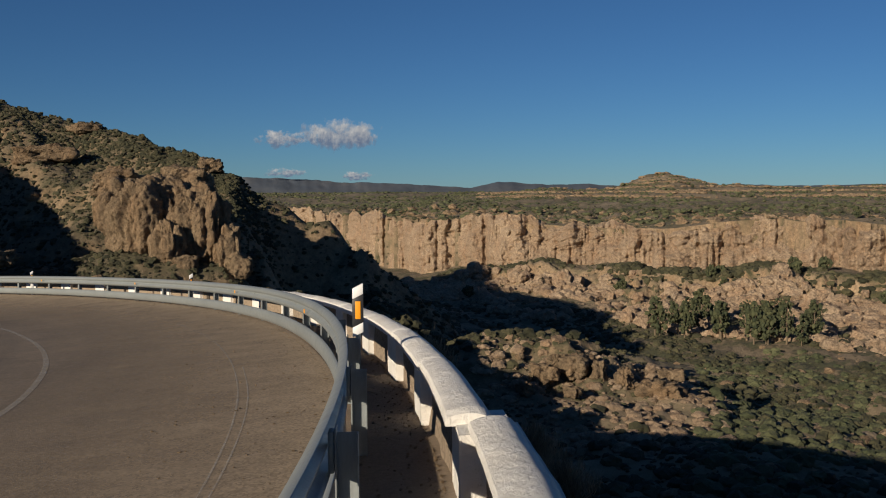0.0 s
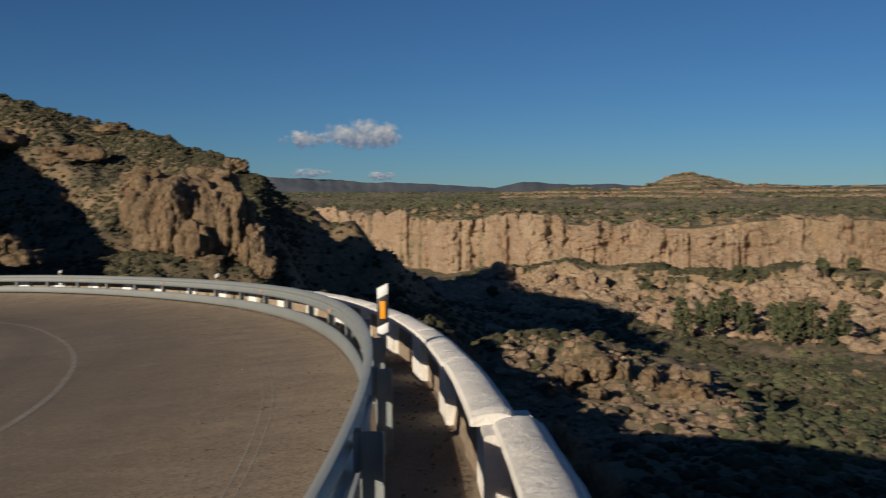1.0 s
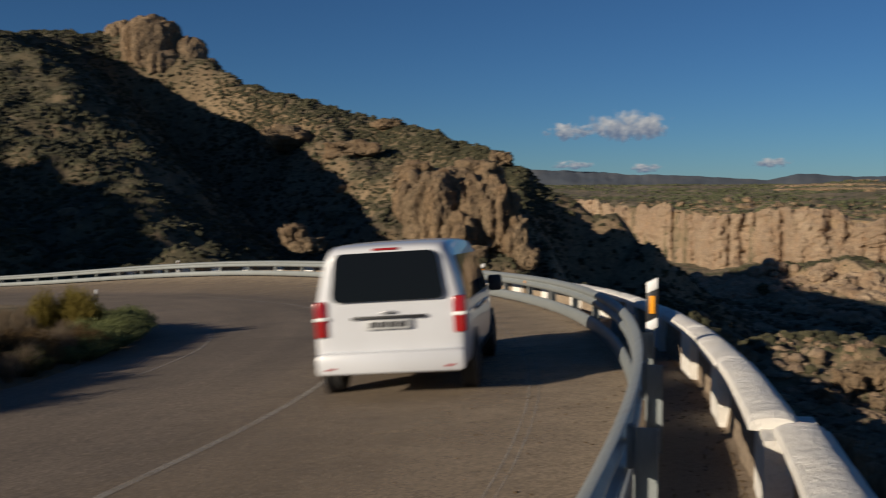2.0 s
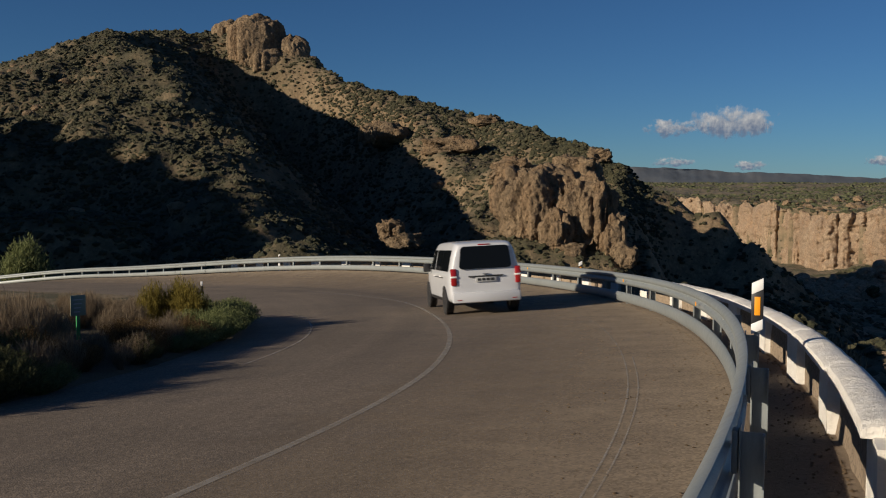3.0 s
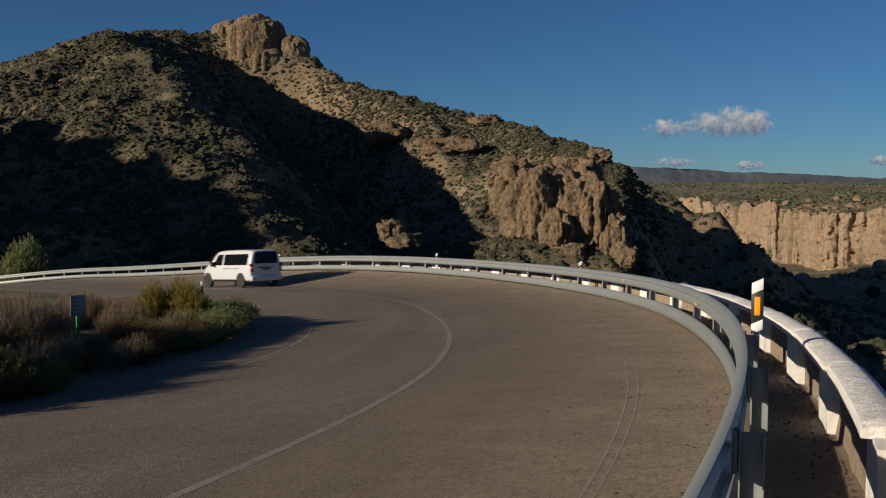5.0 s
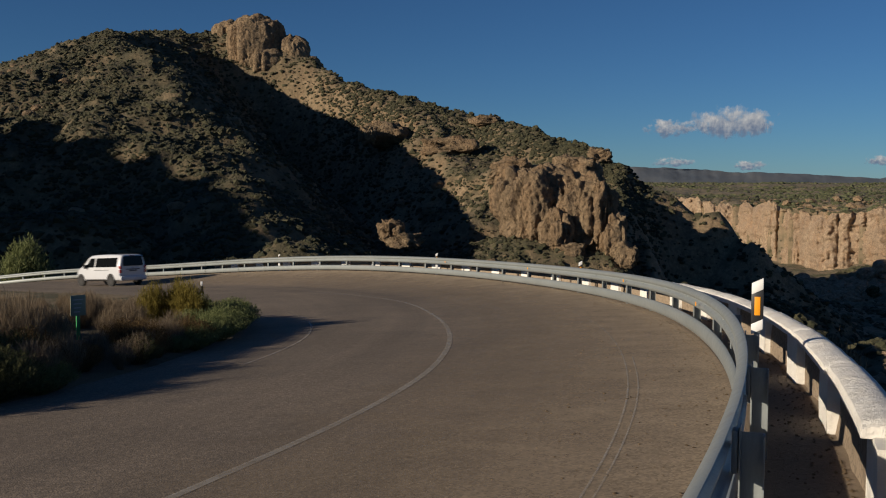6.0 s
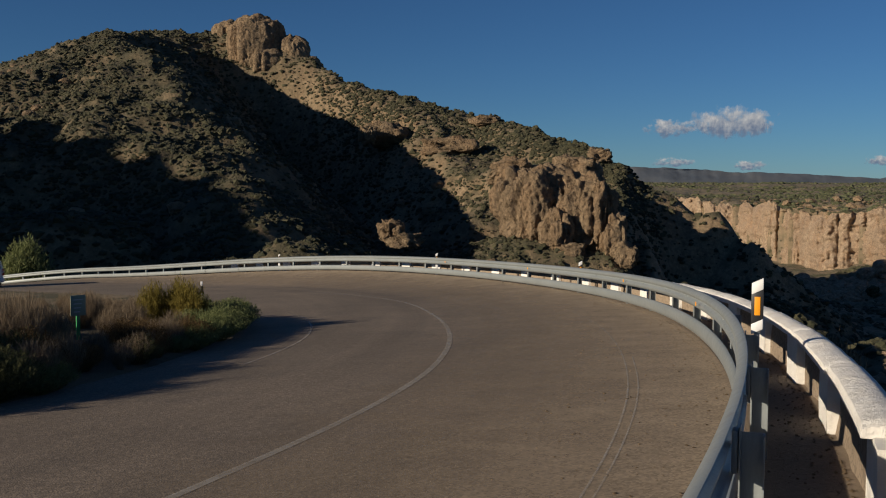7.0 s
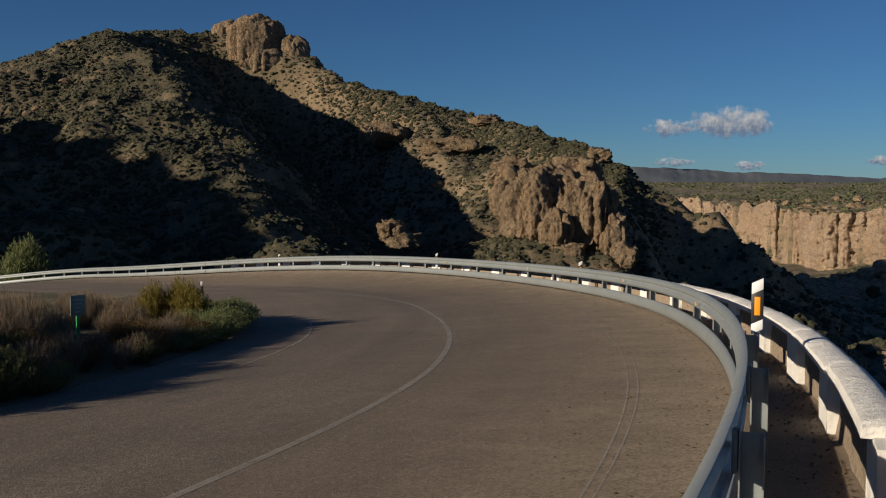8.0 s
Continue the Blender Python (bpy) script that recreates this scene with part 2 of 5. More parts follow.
ROCK = rock_material()
# The hill rock again, its tone lifted to paint the gorge's far side brighter.
LIFTED_ROCK = rock_material("lifted_pale_rock", 0.8)
LAND = land_material()
HAZE = far_material()
ASPHALT = asphalt_material()
DUST = dust_material()
LINE = paint_line_material()
STEEL = steel_material()
WHITEWASH = whitewash_material()
PANEL = panel_material()
SHRUB = shrub_material("dry_shrub", (0.026, 0.029, 0.012), (0.085, 0.078, 0.036))
SCRUB = shrub_material("green_scrub", (0.045, 0.055, 0.022), (0.115, 0.12, 0.055))
PINE = shrub_material("dark_tree_foliage", (0.03, 0.042, 0.017), (0.095, 0.10, 0.042))
GREEN = leaf_material("fresh_shrub_leaves", (0.10, 0.125, 0.05), (0.23, 0.25, 0.11))
OLIVE = leaf_material("yellowing_leaves", (0.13, 0.11, 0.025), (0.29, 0.23, 0.06))
STRAW = leaf_material("dry_stalks", (0.13, 0.10, 0.07), (0.32, 0.25, 0.17))
BROWN = leaf_material("rusty_dry_leaves", (0.08, 0.055, 0.026), (0.19, 0.125, 0.06))
# Leaves toned darker than GREEN, with shade put into the colour.
SHADELEAF = leaf_material("shade_toned_leaves", (0.06, 0.066, 0.03), (0.15, 0.145, 0.065))
WHITE = plain("white_plastic", (0.78, 0.78, 0.76), 0.5)
BLACK = plain("black_plastic", (0.02, 0.02, 0.022), 0.5)
AMBER = plain("amber_reflector", (0.85, 0.34, 0.02), 0.3)
VANWHITE = van_paint()
GLASS = glass_material()
RUBBER = plain("tyre_rubber", (0.022, 0.022, 0.022), 0.85)
ALLOY = plain("wheel_alloy", (0.35, 0.35, 0.36), 0.35, 0.7)
REDLAMP = plain("red_lamp_lens", (0.30, 0.014, 0.016), 0.15)
GREY = plain("grey_plate", (0.42, 0.43, 0.43), 0.5)
SIGNGREEN = plain("green_painted_post", (0.03, 0.30, 0.10), 0.5)
SIGNFACE = plain("faded_sign_panel", (0.22, 0.27, 0.21), 0.7)


# ---- numeric helpers ----
def lattice(ix, iy, iz):
    n = (ix * 374761393 + iy * 668265263 + iz * 1274126177) & 0xFFFFFFFF
    n = ((n ^ (n >> 13)) * 1274126177) & 0xFFFFFFFF
    return ((n ^ (n >> 16)) & 0xFFFF) / 65535.0


def value_noise(x, y, z):
    """Smooth noise in -1..1 on arrays."""
    ix, iy, iz = (np.floor(v).astype(np.int64) for v in (x, y, z))
    fx, fy, fz = x - ix, y - iy, z - iz
    ux, uy, uz = (v * v * v * (v * (v * 6 - 15) + 10) for v in (fx, fy, fz))
    total = 0.0
    for dx in (0, 1):
        for dy in (0, 1):
            for dz in (0, 1):
                w = (ux if dx else 1 - ux) * (uy if dy else 1 - uy) * (uz if dz else 1 - uz)
                total = total + w * lattice(ix + dx, iy + dy, iz + dz)
    return total * 2 - 1


def fbm(x, y, z, octaves=5, gain=0.5, ridged=False):
    total, amp = 0.0, 1.0
    x, y, z = (np.asarray(v, float) + 1000.0 for v in np.broadcast_arrays(x, y, z))
    for k in range(octaves):
        v = value_noise(x + 17.3 * k, y - 9.1 * k + 100, z + 5.7 * k)
        total = total + amp * ((1 - 2 * np.abs(v)) if ridged else v)
        amp *= gain
        x, y, z = x * 2.03, y * 2.03, z * 2.03
    return total


def smooth(a, b, v):
    t = np.clip((v - a) / (b - a), 0, 1)
    return t * t * (3 - 2 * t)


def mesh_from(name, verts, faces, material, flat=False):
    """A mesh from arrays: verts (n, 3) and faces (m, 3 or 4)."""
    me = bpy.data.meshes.new(name)
    verts, faces = np.asarray(verts, np.float32), np.asarray(faces, np.int32)
    m, k = faces.shape
    me.vertices.add(len(verts))
    me.vertices.foreach_set("co", verts.ravel())
    me.loops.add(m * k)
    me.loops.foreach_set("vertex_index", faces.ravel())
    me.polygons.add(m)
    me.polygons.foreach_set("loop_start", np.arange(0, m * k, k, dtype=np.int32))
    me.polygons.foreach_set("loop_total", np.full(m, k, np.int32))
    me.polygons.foreach_set("use_smooth", np.full(m, not flat))
    me.materials.append(material)
    me.update(calc_edges=True)
    me.validate()
    return me


def grid_faces(rows, cols, wrap=False):
    i, j = np.meshgrid(np.arange(rows - 1), np.arange(cols if wrap else cols - 1), indexing="ij")
    a = i * cols + j
    b = i * cols + (j + 1) % cols
    return np.stack([a, b, b + cols, a + cols], -1).reshape(-1, 4)


def part(name, data, material, parent, label="", smoothed=True):
    """One mesh object under a thing or a part; data is a bmesh or a mesh."""
    if isinstance(data, bmesh.types.BMesh):
        me = bpy.data.meshes.new(name)
        data.to_mesh(me)
        data.free()
        me.materials.append(material)
        if smoothed:
            me.shade_smooth()
            me.set_sharp_from_angle(angle=radians(35))
    else:
        me = data
    ob = new(name, me)
    ob.parent = parent
    if label:
        tagged(ob, label)
    return ob


def box(bm, lo, hi, bevel=0.0):
    made = bmesh.ops.create_cube(bm, size=1.0)
    lo, hi = Vector(lo), Vector(hi)
    bmesh.ops.scale(bm, vec=hi - lo, verts=made["verts"])
    bmesh.ops.translate(bm, vec=(lo + hi) / 2, verts=made["verts"])
    if bevel:
        edges = list({e for v in made["verts"] for e in v.link_edges})
        bmesh.ops.bevel(bm, geom=edges, offset=bevel, segments=2, affect="EDGES", profile=0.5)
    return bm


def boxed(lo, hi, bevel=0.0):
    return box(bmesh.new(), lo, hi, bevel)


def scatter_mesh(name, places, sizes, material, kinds=5, level=1, rough=0.45, squash=0.75, seed=3):
    """Many small rough clumps in one mesh."""
    rng = np.random.default_rng(seed)
    bases = []
    for k in range(kinds):
        bm = bmesh.new()
        bmesh.ops.create_icosphere(bm, subdivisions=level, radius=0.5)
        v = np.array([p.co for p in bm.verts])
        f = np.array([[p.index for p in q.verts] for q in bm.faces])
        bm.free()
        v = v * (1 + rough * rng.uniform(-1, 1, (len(v), 1)))
        v[:, 2] = v[:, 2] * squash
        bases.append((v, f))
    vs, fs, at = [], [], 0
    which = rng.integers(0, kinds, len(places))
    turn = rng.uniform(0, 6.283, len(places))
    for k, (v, f) in enumerate(bases):
        idx = np.where(which == k)[0]
        if not len(idx):
            continue
        c, s = np.cos(turn[idx])[:, None], np.sin(turn[idx])[:, None]
        sx = np.broadcast_to(sizes[idx][:, None], (len(idx), 1))
        x = (v[None, :, 0] * c - v[None, :, 1] * s) * sx
        y = (v[None, :, 0] * s + v[None, :, 1] * c) * sx
        z = np.repeat(v[None, :, 2], len(idx), 0) * sx
        pts = np.stack([x, y, z], -1) + places[idx][:, None, :]
        vs.append(pts.reshape(-1, 3))
        fs.append((f[None] + (np.arange(len(idx)) * len(v))[:, None, None]).reshape(-1, 3) + at)
        at += len(idx) * len(v)
    return mesh_from(name, np.concatenate(vs), np.concatenate(fs), material, flat=True)


# ---- the road's line: the guard rail's foot is the reference ----
STEP = 0.25
S_MIN, S_MAX = -75.0, 130.0
S = np.arange(S_MIN, S_MAX + STEP, STEP)


def bend(s):
    return (1 / 45.0 - 0.0034 * (1 - smooth(-8, -2, s))) * (1 - smooth(33.0, 36.5, s)) + 1 / 28.0 * smooth(58.0, 66.0, s) * (1 - smooth(95, 100, s))


HEADING = np.zeros_like(S)
i0 = int(round(-S_MIN / STEP))
HEADING[i0:] = np.concatenate([[0], np.cumsum(bend(S[i0:-1]) * STEP)])
HEADING[:i0] = -np.cumsum((bend(S[:i0]) * STEP)[::-1])[::-1]
DIRS = np.stack([-np.sin(HEADING), np.cos(HEADING)], -1)
PATH = np.zeros((len(S), 2))
PATH[i0:] = np.concatenate([[[0, 0]], np.cumsum(DIRS[i0:-1] * STEP, 0)])
PATH[:i0] = -np.cumsum((DIRS[:i0] * STEP)[::-1], 0)[::-1]
PATH += np.array([4.98, 22.92])


def rail_point(s, lat=0.0):
    """Plan place at s along the rail and lat metres inside it, and the heading."""
    x = np.interp(s, S, PATH[:, 0])
    y = np.interp(s, S, PATH[:, 1])
    h = np.interp(s, S, HEADING)
    return x - lat * np.cos(h), y - lat * np.sin(h), h


def road_coords(x, y):
    """s and lat (metres inside the rail) for plan points."""
    x, y = np.asarray(x, float), np.asarray(y, float)
    shape = x.shape
    p = np.stack([x.ravel(), y.ravel()], -1)
    s_out, lat = np.empty(len(p)), np.empty(len(p))
    coarse = PATH[::4]
    for k in range(0, len(p), 20000):
        q = p[k:k + 20000]
        d = ((q[:, None, :] - coarse[None]) ** 2).sum(-1)
        j = d.argmin(1) * 4
        v = q - PATH[j]
        along = (v * DIRS[j]).sum(1)
        s_out[k:k + 20000] = S[j] + along
        side = -(v[:, 0] * DIRS[j][:, 1] - v[:, 1] * DIRS[j][:, 0])
        lat[k:k + 20000] = np.sign(side) * np.sqrt(np.maximum((v ** 2).sum(1) - np.minimum(along ** 2, 1.0), 0))
    return s_out.reshape(shape), lat.reshape(shape)


def road_z(x, y, s, lat):
    lift = 0.06 + 0.55 * np.exp(-((s - 34.0) / 19.0) ** 2)
    fall = 0.0025 * np.clip(s - 62.0, 0, 22) ** 2
    return 0.0343 * x - 0.0638 * y + lift * np.clip(1 - lat / 4.6, 0, 1) - fall


def on_road(s, lat, up=0.0):
    x, y, h = rail_point(s, lat)
    return x, y, road_z(x, y, s, np.maximum(lat, -1.6)) + up


# ---- land ----
CREST = np.array([(-206, 320, 22.0), (-140, 300, 33.5), (-118, 290, 40.4), (-82, 280, 46.0), (-66, 275, 43.9), (-53, 270, 46.5),
                  (-40, 262, 37.7), (-27, 250, 29.8), (-12, 240, 23.7), (13, 225, 17.5), (26, 205, 11.3), (33, 190, 7.9),
                  (36.5, 188, 3.6), (45.8, 185, -0.9), (55.3, 180, -5.3), (57.4, 172, -12.4), (54.8, 160, -20.5)], float)
SIDE_RIDGE = np.array([(-150, -20, 8), (-150, 6, 16), (-150, 27, 26), (-150, 39, 39), (-150, 54, 43), (-150, 85, 43), (-150, 112, 41), (-150, 140, 40), (-150, 170, 37), (-150, 200, 31), (-156, 240, 14)], float)
# a spur of the hill that comes down towards the bend, and the gully beside it
SPUR = np.array([(-70, 272, 44), (-76, 258, 42.0), (-80, 236, 38.5), (-68, 205, 32.0), (-52, 180, 22.5), (-43, 160, 13.5), (-32.5, 142, 6.4), (-23, 122, 0.2), (-16, 108, -5.0)], float)
GULLY = np.array([(-46, 240, 0), (-38, 226, 0), (-24, 194, 0), (-11, 164, 0), (-4, 142, 0)], float)
CLIFF_AZ = np.radians([-20.0, 8, 14, 20, 28, 36, 44, 52, 60, 75, 100, 130])
FOOT_AZ, FOOT_Z = [8, 21, 25, 29, 64], [-47, -45, -38, -32.5, -31]
CLIFF_R = np.array([900.0, 760, 640, 520, 462, 436, 420, 410, 402, 400, 420, 460])


def to_polyline(x, y, line):
    """Distance to a polyline in plan, and the height along it, blended so that it has no steps."""
    best = np.full(x.shape, 1e9)
    top, weight = np.zeros(x.shape), np.zeros(x.shape)
    for a, b in zip(line[:-1], line[1:]):
        d = b - a
        t = np.clip(((x - a[0]) * d[0] + (y - a[1]) * d[1]) / (d[0] ** 2 + d[1] ** 2), 0, 1)
        dist = np.hypot(x - a[0] - t * d[0], y - a[1] - t * d[1])
        best = np.minimum(best, dist)
        n = max(1, int(np.hypot(d[0], d[1]) / 7))
        for k in range(n):
            q = a + d * (k + 0.5) / n
            w = 1 / ((x - q[0]) ** 2 + (y - q[1]) ** 2 + 9.0) ** 2
            top, weight = top + w * q[2], weight + w
    return best, top / weight


def land_z(x, y):
    r, az = np.hypot(x, y), np.arctan2(x, y)
    s, lat = road_coords(x, y)
    zr = road_z(x, y, s, np.clip(lat, -1.6, 14))
    n_big = fbm(x / 60, y / 60, 0.3, 4)
    n_mid = fbm(x / 14, y / 14, 2.3, 5, 0.55)
    n_rock = fbm(x / 9, y / 9, 7.7, 5, 0.55, True)
    n_small = fbm(x / 3.1, y / 3.1, 5.2, 3, 0.6)
    # floor of the gorge: a saddle ahead of the bend, deep to the right
    floor = -9.5 - 19.0 * smooth(2, 42, x) - 23.0 * smooth(60, 210, x) + 1.6 * n_big + 0.9 * n_mid + 0.35 * n_small
    floor = floor + 3.5 * np.exp(-(((x - 86) / 22) ** 2 + ((y - 146) / 22) ** 2)) - 5 * np.exp(-(((x - 112) / 12) ** 2 + ((y - 140) / 20) ** 2)) + 2 * np.exp(-(((x - 70) / 14) ** 2 + ((y - 138) / 16) ** 2))
    floor = floor + 1.8 * n_rock * np.exp(-(((x - 88) / 24) ** 2 + ((y - 140) / 24) ** 2))
    # bank below the parapet
    out = np.maximum(-lat - 1.3, 0)
    bank = zr - 0.25 * smooth(0, 1.5, out) - 0.95 * out + np.minimum(out, 6) * 0.12 * n_mid
    z = np.where(lat < 0, np.maximum(floor, bank), floor)
    # the rocky hill
    d, zc = to_polyline(x, y, CREST)
    front = y < np.interp(x, CREST[:15, 0], CREST[:15, 1])
    slope = np.where(front, 0.21 + 0.06 * smooth(0, 60, d) + 0.75 * smooth(32, 46, x), 0.75 + 0.45 * smooth(30, 46, x))
    hill = zc - slope * d + 1.7 * n_mid * smooth(0, 12, d) + 0.7 * n_rock * smooth(2, 25, d) + 3.0 * n_big * smooth(5, 50, d) + 0.5 * n_mid + 0.5 * n_small
    # a hollow behind the rock ledge, in front of the crest
    along = front * smooth(-10, 8, x) * (1 - smooth(30, 38, x))
    hill = hill + along * (1.2 * np.exp(-((d - 25) / 4) ** 2) - 3.2 * np.exp(-((d - 11) / 7) ** 2))
    dg, _ = to_polyline(x, y, GULLY)
    hill = hill - (10.0 + 18.0 * smooth(160, 225, y)) * np.exp(-(dg / 20.0) ** 2) * smooth(0, 16, d)
    warp_x, warp_y = x + 3.5 * fbm(x / 17, y / 17, 11.3, 3), y + 3.5 * fbm(x / 17, y / 17, 14.9, 3)
    ds, zs = to_polyline(warp_x, warp_y, SPUR)
    east = warp_x > np.interp(warp_y, SPUR[::-1, 1], SPUR[::-1, 0])
    ds = np.hypot(ds, 4.0) - 3.0
    spur = zs - np.where(east, 0.85, 0.42 + 0.5 * (1 - smooth(112, 150, y))) * ds + 1.5 * n_mid + 1.0 * n_rock * smooth(1, 10, ds) + 0.4 * n_small
    hill = np.maximum(hill, np.where(ds < 70, spur, -1e3))
    z = np.maximum(z, hill)
    # the shelf under the great outcrop
    z = np.maximum(z, -40 + 33.0 * np.exp(-(((x - 15) / 24) ** 4 + ((y - 150) / 22) ** 4)) + 0.8 * n_mid + 0.5 * n_small)
    # the rounded bank of the road cut
    z = np.maximum(z, -70 + 68 * np.exp(-(((x + 47) / 26) ** 2 + ((y - 114) / 16) ** 2) ** 2) + 0.3 * n_mid)
    # two unseen mounds behind the crest, added to shade the gorge
    z = np.maximum(z, -70 + 77 * np.exp(-(((x - 34) / 34) ** 2 + ((y - 290) / 30) ** 2)) + n_mid)
    z = np.maximum(z, -70 + 62 * np.exp(-(((x - 26) / 22) ** 2 + ((y - 240) / 22) ** 2)) + n_mid)
    # ridge out of view that shades the hill
    d2, zc2 = to_polyline(x, y, SIDE_RIDGE)
    z = np.maximum(z, zc2 - 1.4 * d2 + 2 * n_mid)
    # far side: talus, cliff and plateau
    edge = np.interp(az, CLIFF_AZ, CLIFF_R) + 10 * fbm(x / 45, y / 45, 4.1, 4)
    e = r - edge
    deg = np.degrees(az)
    talus = np.interp(deg, FOOT_AZ, FOOT_Z) + 2.0 + 2.0 * fbm(az * 22, 0.7, 0.2, 3) - 0.21 * np.maximum(-e - 40, 0) - 3.0 * smooth(38, 52, -e)
    talus = talus + (3.6 * fbm(x / 20, y / 20, 1.1, 5, 0.62, True) + 2.2 * n_rock + 1.7 * n_small - 4.5) * smooth(-165, -110, e) * (1 - smooth(-46, -36, e))
    rise = 14 * smooth(900, 2300, r) + 3.0 * n_big
    hills = sum(h * np.exp(-(((az - radians(c)) / w) ** 2 + ((r - 1550) / 300) ** 2))
                for c, w, h in ((35.6, 0.045, 22), (39.5, 0.07, 15), (48, 0.09, 13), (29.5, 0.05, 10), (58, 0.05, 16)))
    hills = hills * (1 + 0.35 * fbm(x / 120, y / 120, 6.6, 4))
    plateau = -13.0 + rise + hills + 1.5 * n_mid * smooth(0, 60, e) + 2.2 * n_rock * smooth(20, 90, e) * (1 - smooth(150, 500, e))
    far = np.where(e > 2, plateau, talus)
    z = np.where(e > -170, np.maximum(z, far), z)
    # the bed of the road and the island inside it
    rim = np.interp(s, [-14, -9, -5, 0, 8, 11], [8.9, 8.85, 9.2, 9.8, 10.7, 12.2])
    island = 0.12 * smooth(0, 0.4, lat - rim) + 0.18 * smooth(0.3, 3, lat - rim) + 0.2 * n_mid * smooth(0.3, 3, lat - rim)
    bed = zr - 0.07 + island
    inside = (lat >= -1.3) & (s > -74) & (s < 125) & (lat < 60)
    bed = np.where(lat > 14, bed - 0.25 * (lat - 14) * smooth(14, 24, lat), bed)
    return np.where(inside, np.maximum(np.where(lat > 25, z, -1e3), bed), z)


def scrub_cover(x, y):
    """How thickly scrub grows: dense on the spur and the hill's western half."""
    west = 1 - smooth(-32, 0, x + 0.35 * (y - 200) + 6 * fbm(x / 25, y / 25, 8.1, 3))
    some = 0.45 * (1 - smooth(30, 60, x))
    return np.maximum(west, some) * smooth(80, 100, y) * (1 - smooth(330, 380, y))


def build_land():
    front = np.radians(np.arange(-31, 58.01, 0.16))
    back = np.radians(np.arange(62, 325.1, 4.0))
    azs = np.concatenate([front, back])
    rs = np.concatenate([np.geomspace(0.6, 60, 190)[:-1], np.geomspace(60, 330, 230)[:-1], np.geomspace(330, 475, 120)[:-1], np.geomspace(475, 4850, 120)])
    A, R = np.meshgrid(azs, rs)
    x, y = R * np.sin(A), R * np.cos(A)
    z = land_z(x, y)
    v = np.stack([x, y, z], -1).reshape(-1, 3)
    f = grid_faces(len(rs), len(azs), True)
    me = mesh_from("ground", v, f[:, ::-1], LAND)
    cover = scrub_cover(x, y)
    me.attributes.new("scrub", "FLOAT", "POINT").data.foreach_set("value", cover.ravel().astype(np.float32))
    return tagged(new("ground", me), "dry rocky hills and a deep gorge with scrub", "ground", kind="structure")


build_land()


def build_mountains():
    """The range on the horizon, with its haze painted into the colour."""
    az = np.linspace(radians(-32), radians(62), 900)
    up = np.linspace(0, 1, 14)
    A, U = np.meshgrid(az, up)
    deg = np.degrees(A)
    crest = np.interp(deg, [-32, 5, 11, 14, 17, 20, 23, 24.7, 26.3, 28, 30, 34, 40, 62], [60, 70, 78, 70, 56, 46, 30, 22, 56, 46, 38, 30, 26, 30])
    crest = crest + 7 * fbm(A * 40, 0.5, 0.5, 5) + 2
    z = -30 + (crest + 30) * U
    r = 4500 + 300 * U + 16 * fbm(A * 60, U * 3, 3.3, 4, 0.5)
    v = np.stack([r * np.sin(A), r * np.cos(A), z], -1).reshape(-1, 3)
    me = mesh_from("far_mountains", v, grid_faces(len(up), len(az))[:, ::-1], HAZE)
    return tagged(new("far_mountains", me), "far mountain range on the horizon with blue-grey haze painted in", "mountains", kind="structure")


build_mountains()


def build_cliff():
    """The rock wall across the gorge, with pillars and clefts."""
    az = np.linspace(radians(8), radians(64), 1150)
    up = np.linspace(0, 1, 60)
    A, U = np.meshgrid(az, up)
    edge = np.interp(A, CLIFF_AZ, CLIFF_R)
    x0, y0 = edge * np.sin(A), edge * np.cos(A)
    edge = edge + 10 * fbm(x0 / 45, y0 / 45, 4.1, 4)
    top = -11.8 + 4.5 * fbm(x0 / 26, y0 / 26, 9.0, 5, 0.6)
    foot = np.interp(np.degrees(A), FOOT_AZ, FOOT_Z) - 2.0 + 2.0 * fbm(x0 / 40, y0 / 40, 3.0, 3)
    z = foot + (top - foot) * U
    along = A * 440
    pillars = fbm(along / 23 + 0.6 * fbm(along / 40, z / 14, 31.0, 3), z / 26, 1.5, 6, 0.62, True)
    cracks = np.maximum(fbm(along / 11, z / 70, 21.5, 4, 0.6, True) - 0.55, 0)
    lumps = fbm(along / 7, z / 5, 6.5, 5, 0.6)
    broken = fbm(along / 60, z / 30, 12.5, 3)
    lean = 6.0 * (1 - U) ** 1.6 + 6.0 * np.maximum(broken, 0) * (1 - U) + 2 * smooth(0.1, 0.5, broken) * np.floor((1 - U) * 4) / 2
    r = edge + 1.5 - lean - 2.8 * pillars + 5.0 * cracks - 2.2 * lumps + 3.5 * smooth(0.9, 1.0, U)
    v = np.stack([r * np.sin(A), r * np.cos(A), z], -1).reshape(-1, 3)
    me = mesh_from("cliff", v, grid_faces(len(up), len(az))[:, ::-1], LIFTED_ROCK)
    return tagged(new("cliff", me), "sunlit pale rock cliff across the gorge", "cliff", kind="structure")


build_cliff()


def land_at(x, y):
    return float(land_z(np.array([x]), np.array([y]))[0])


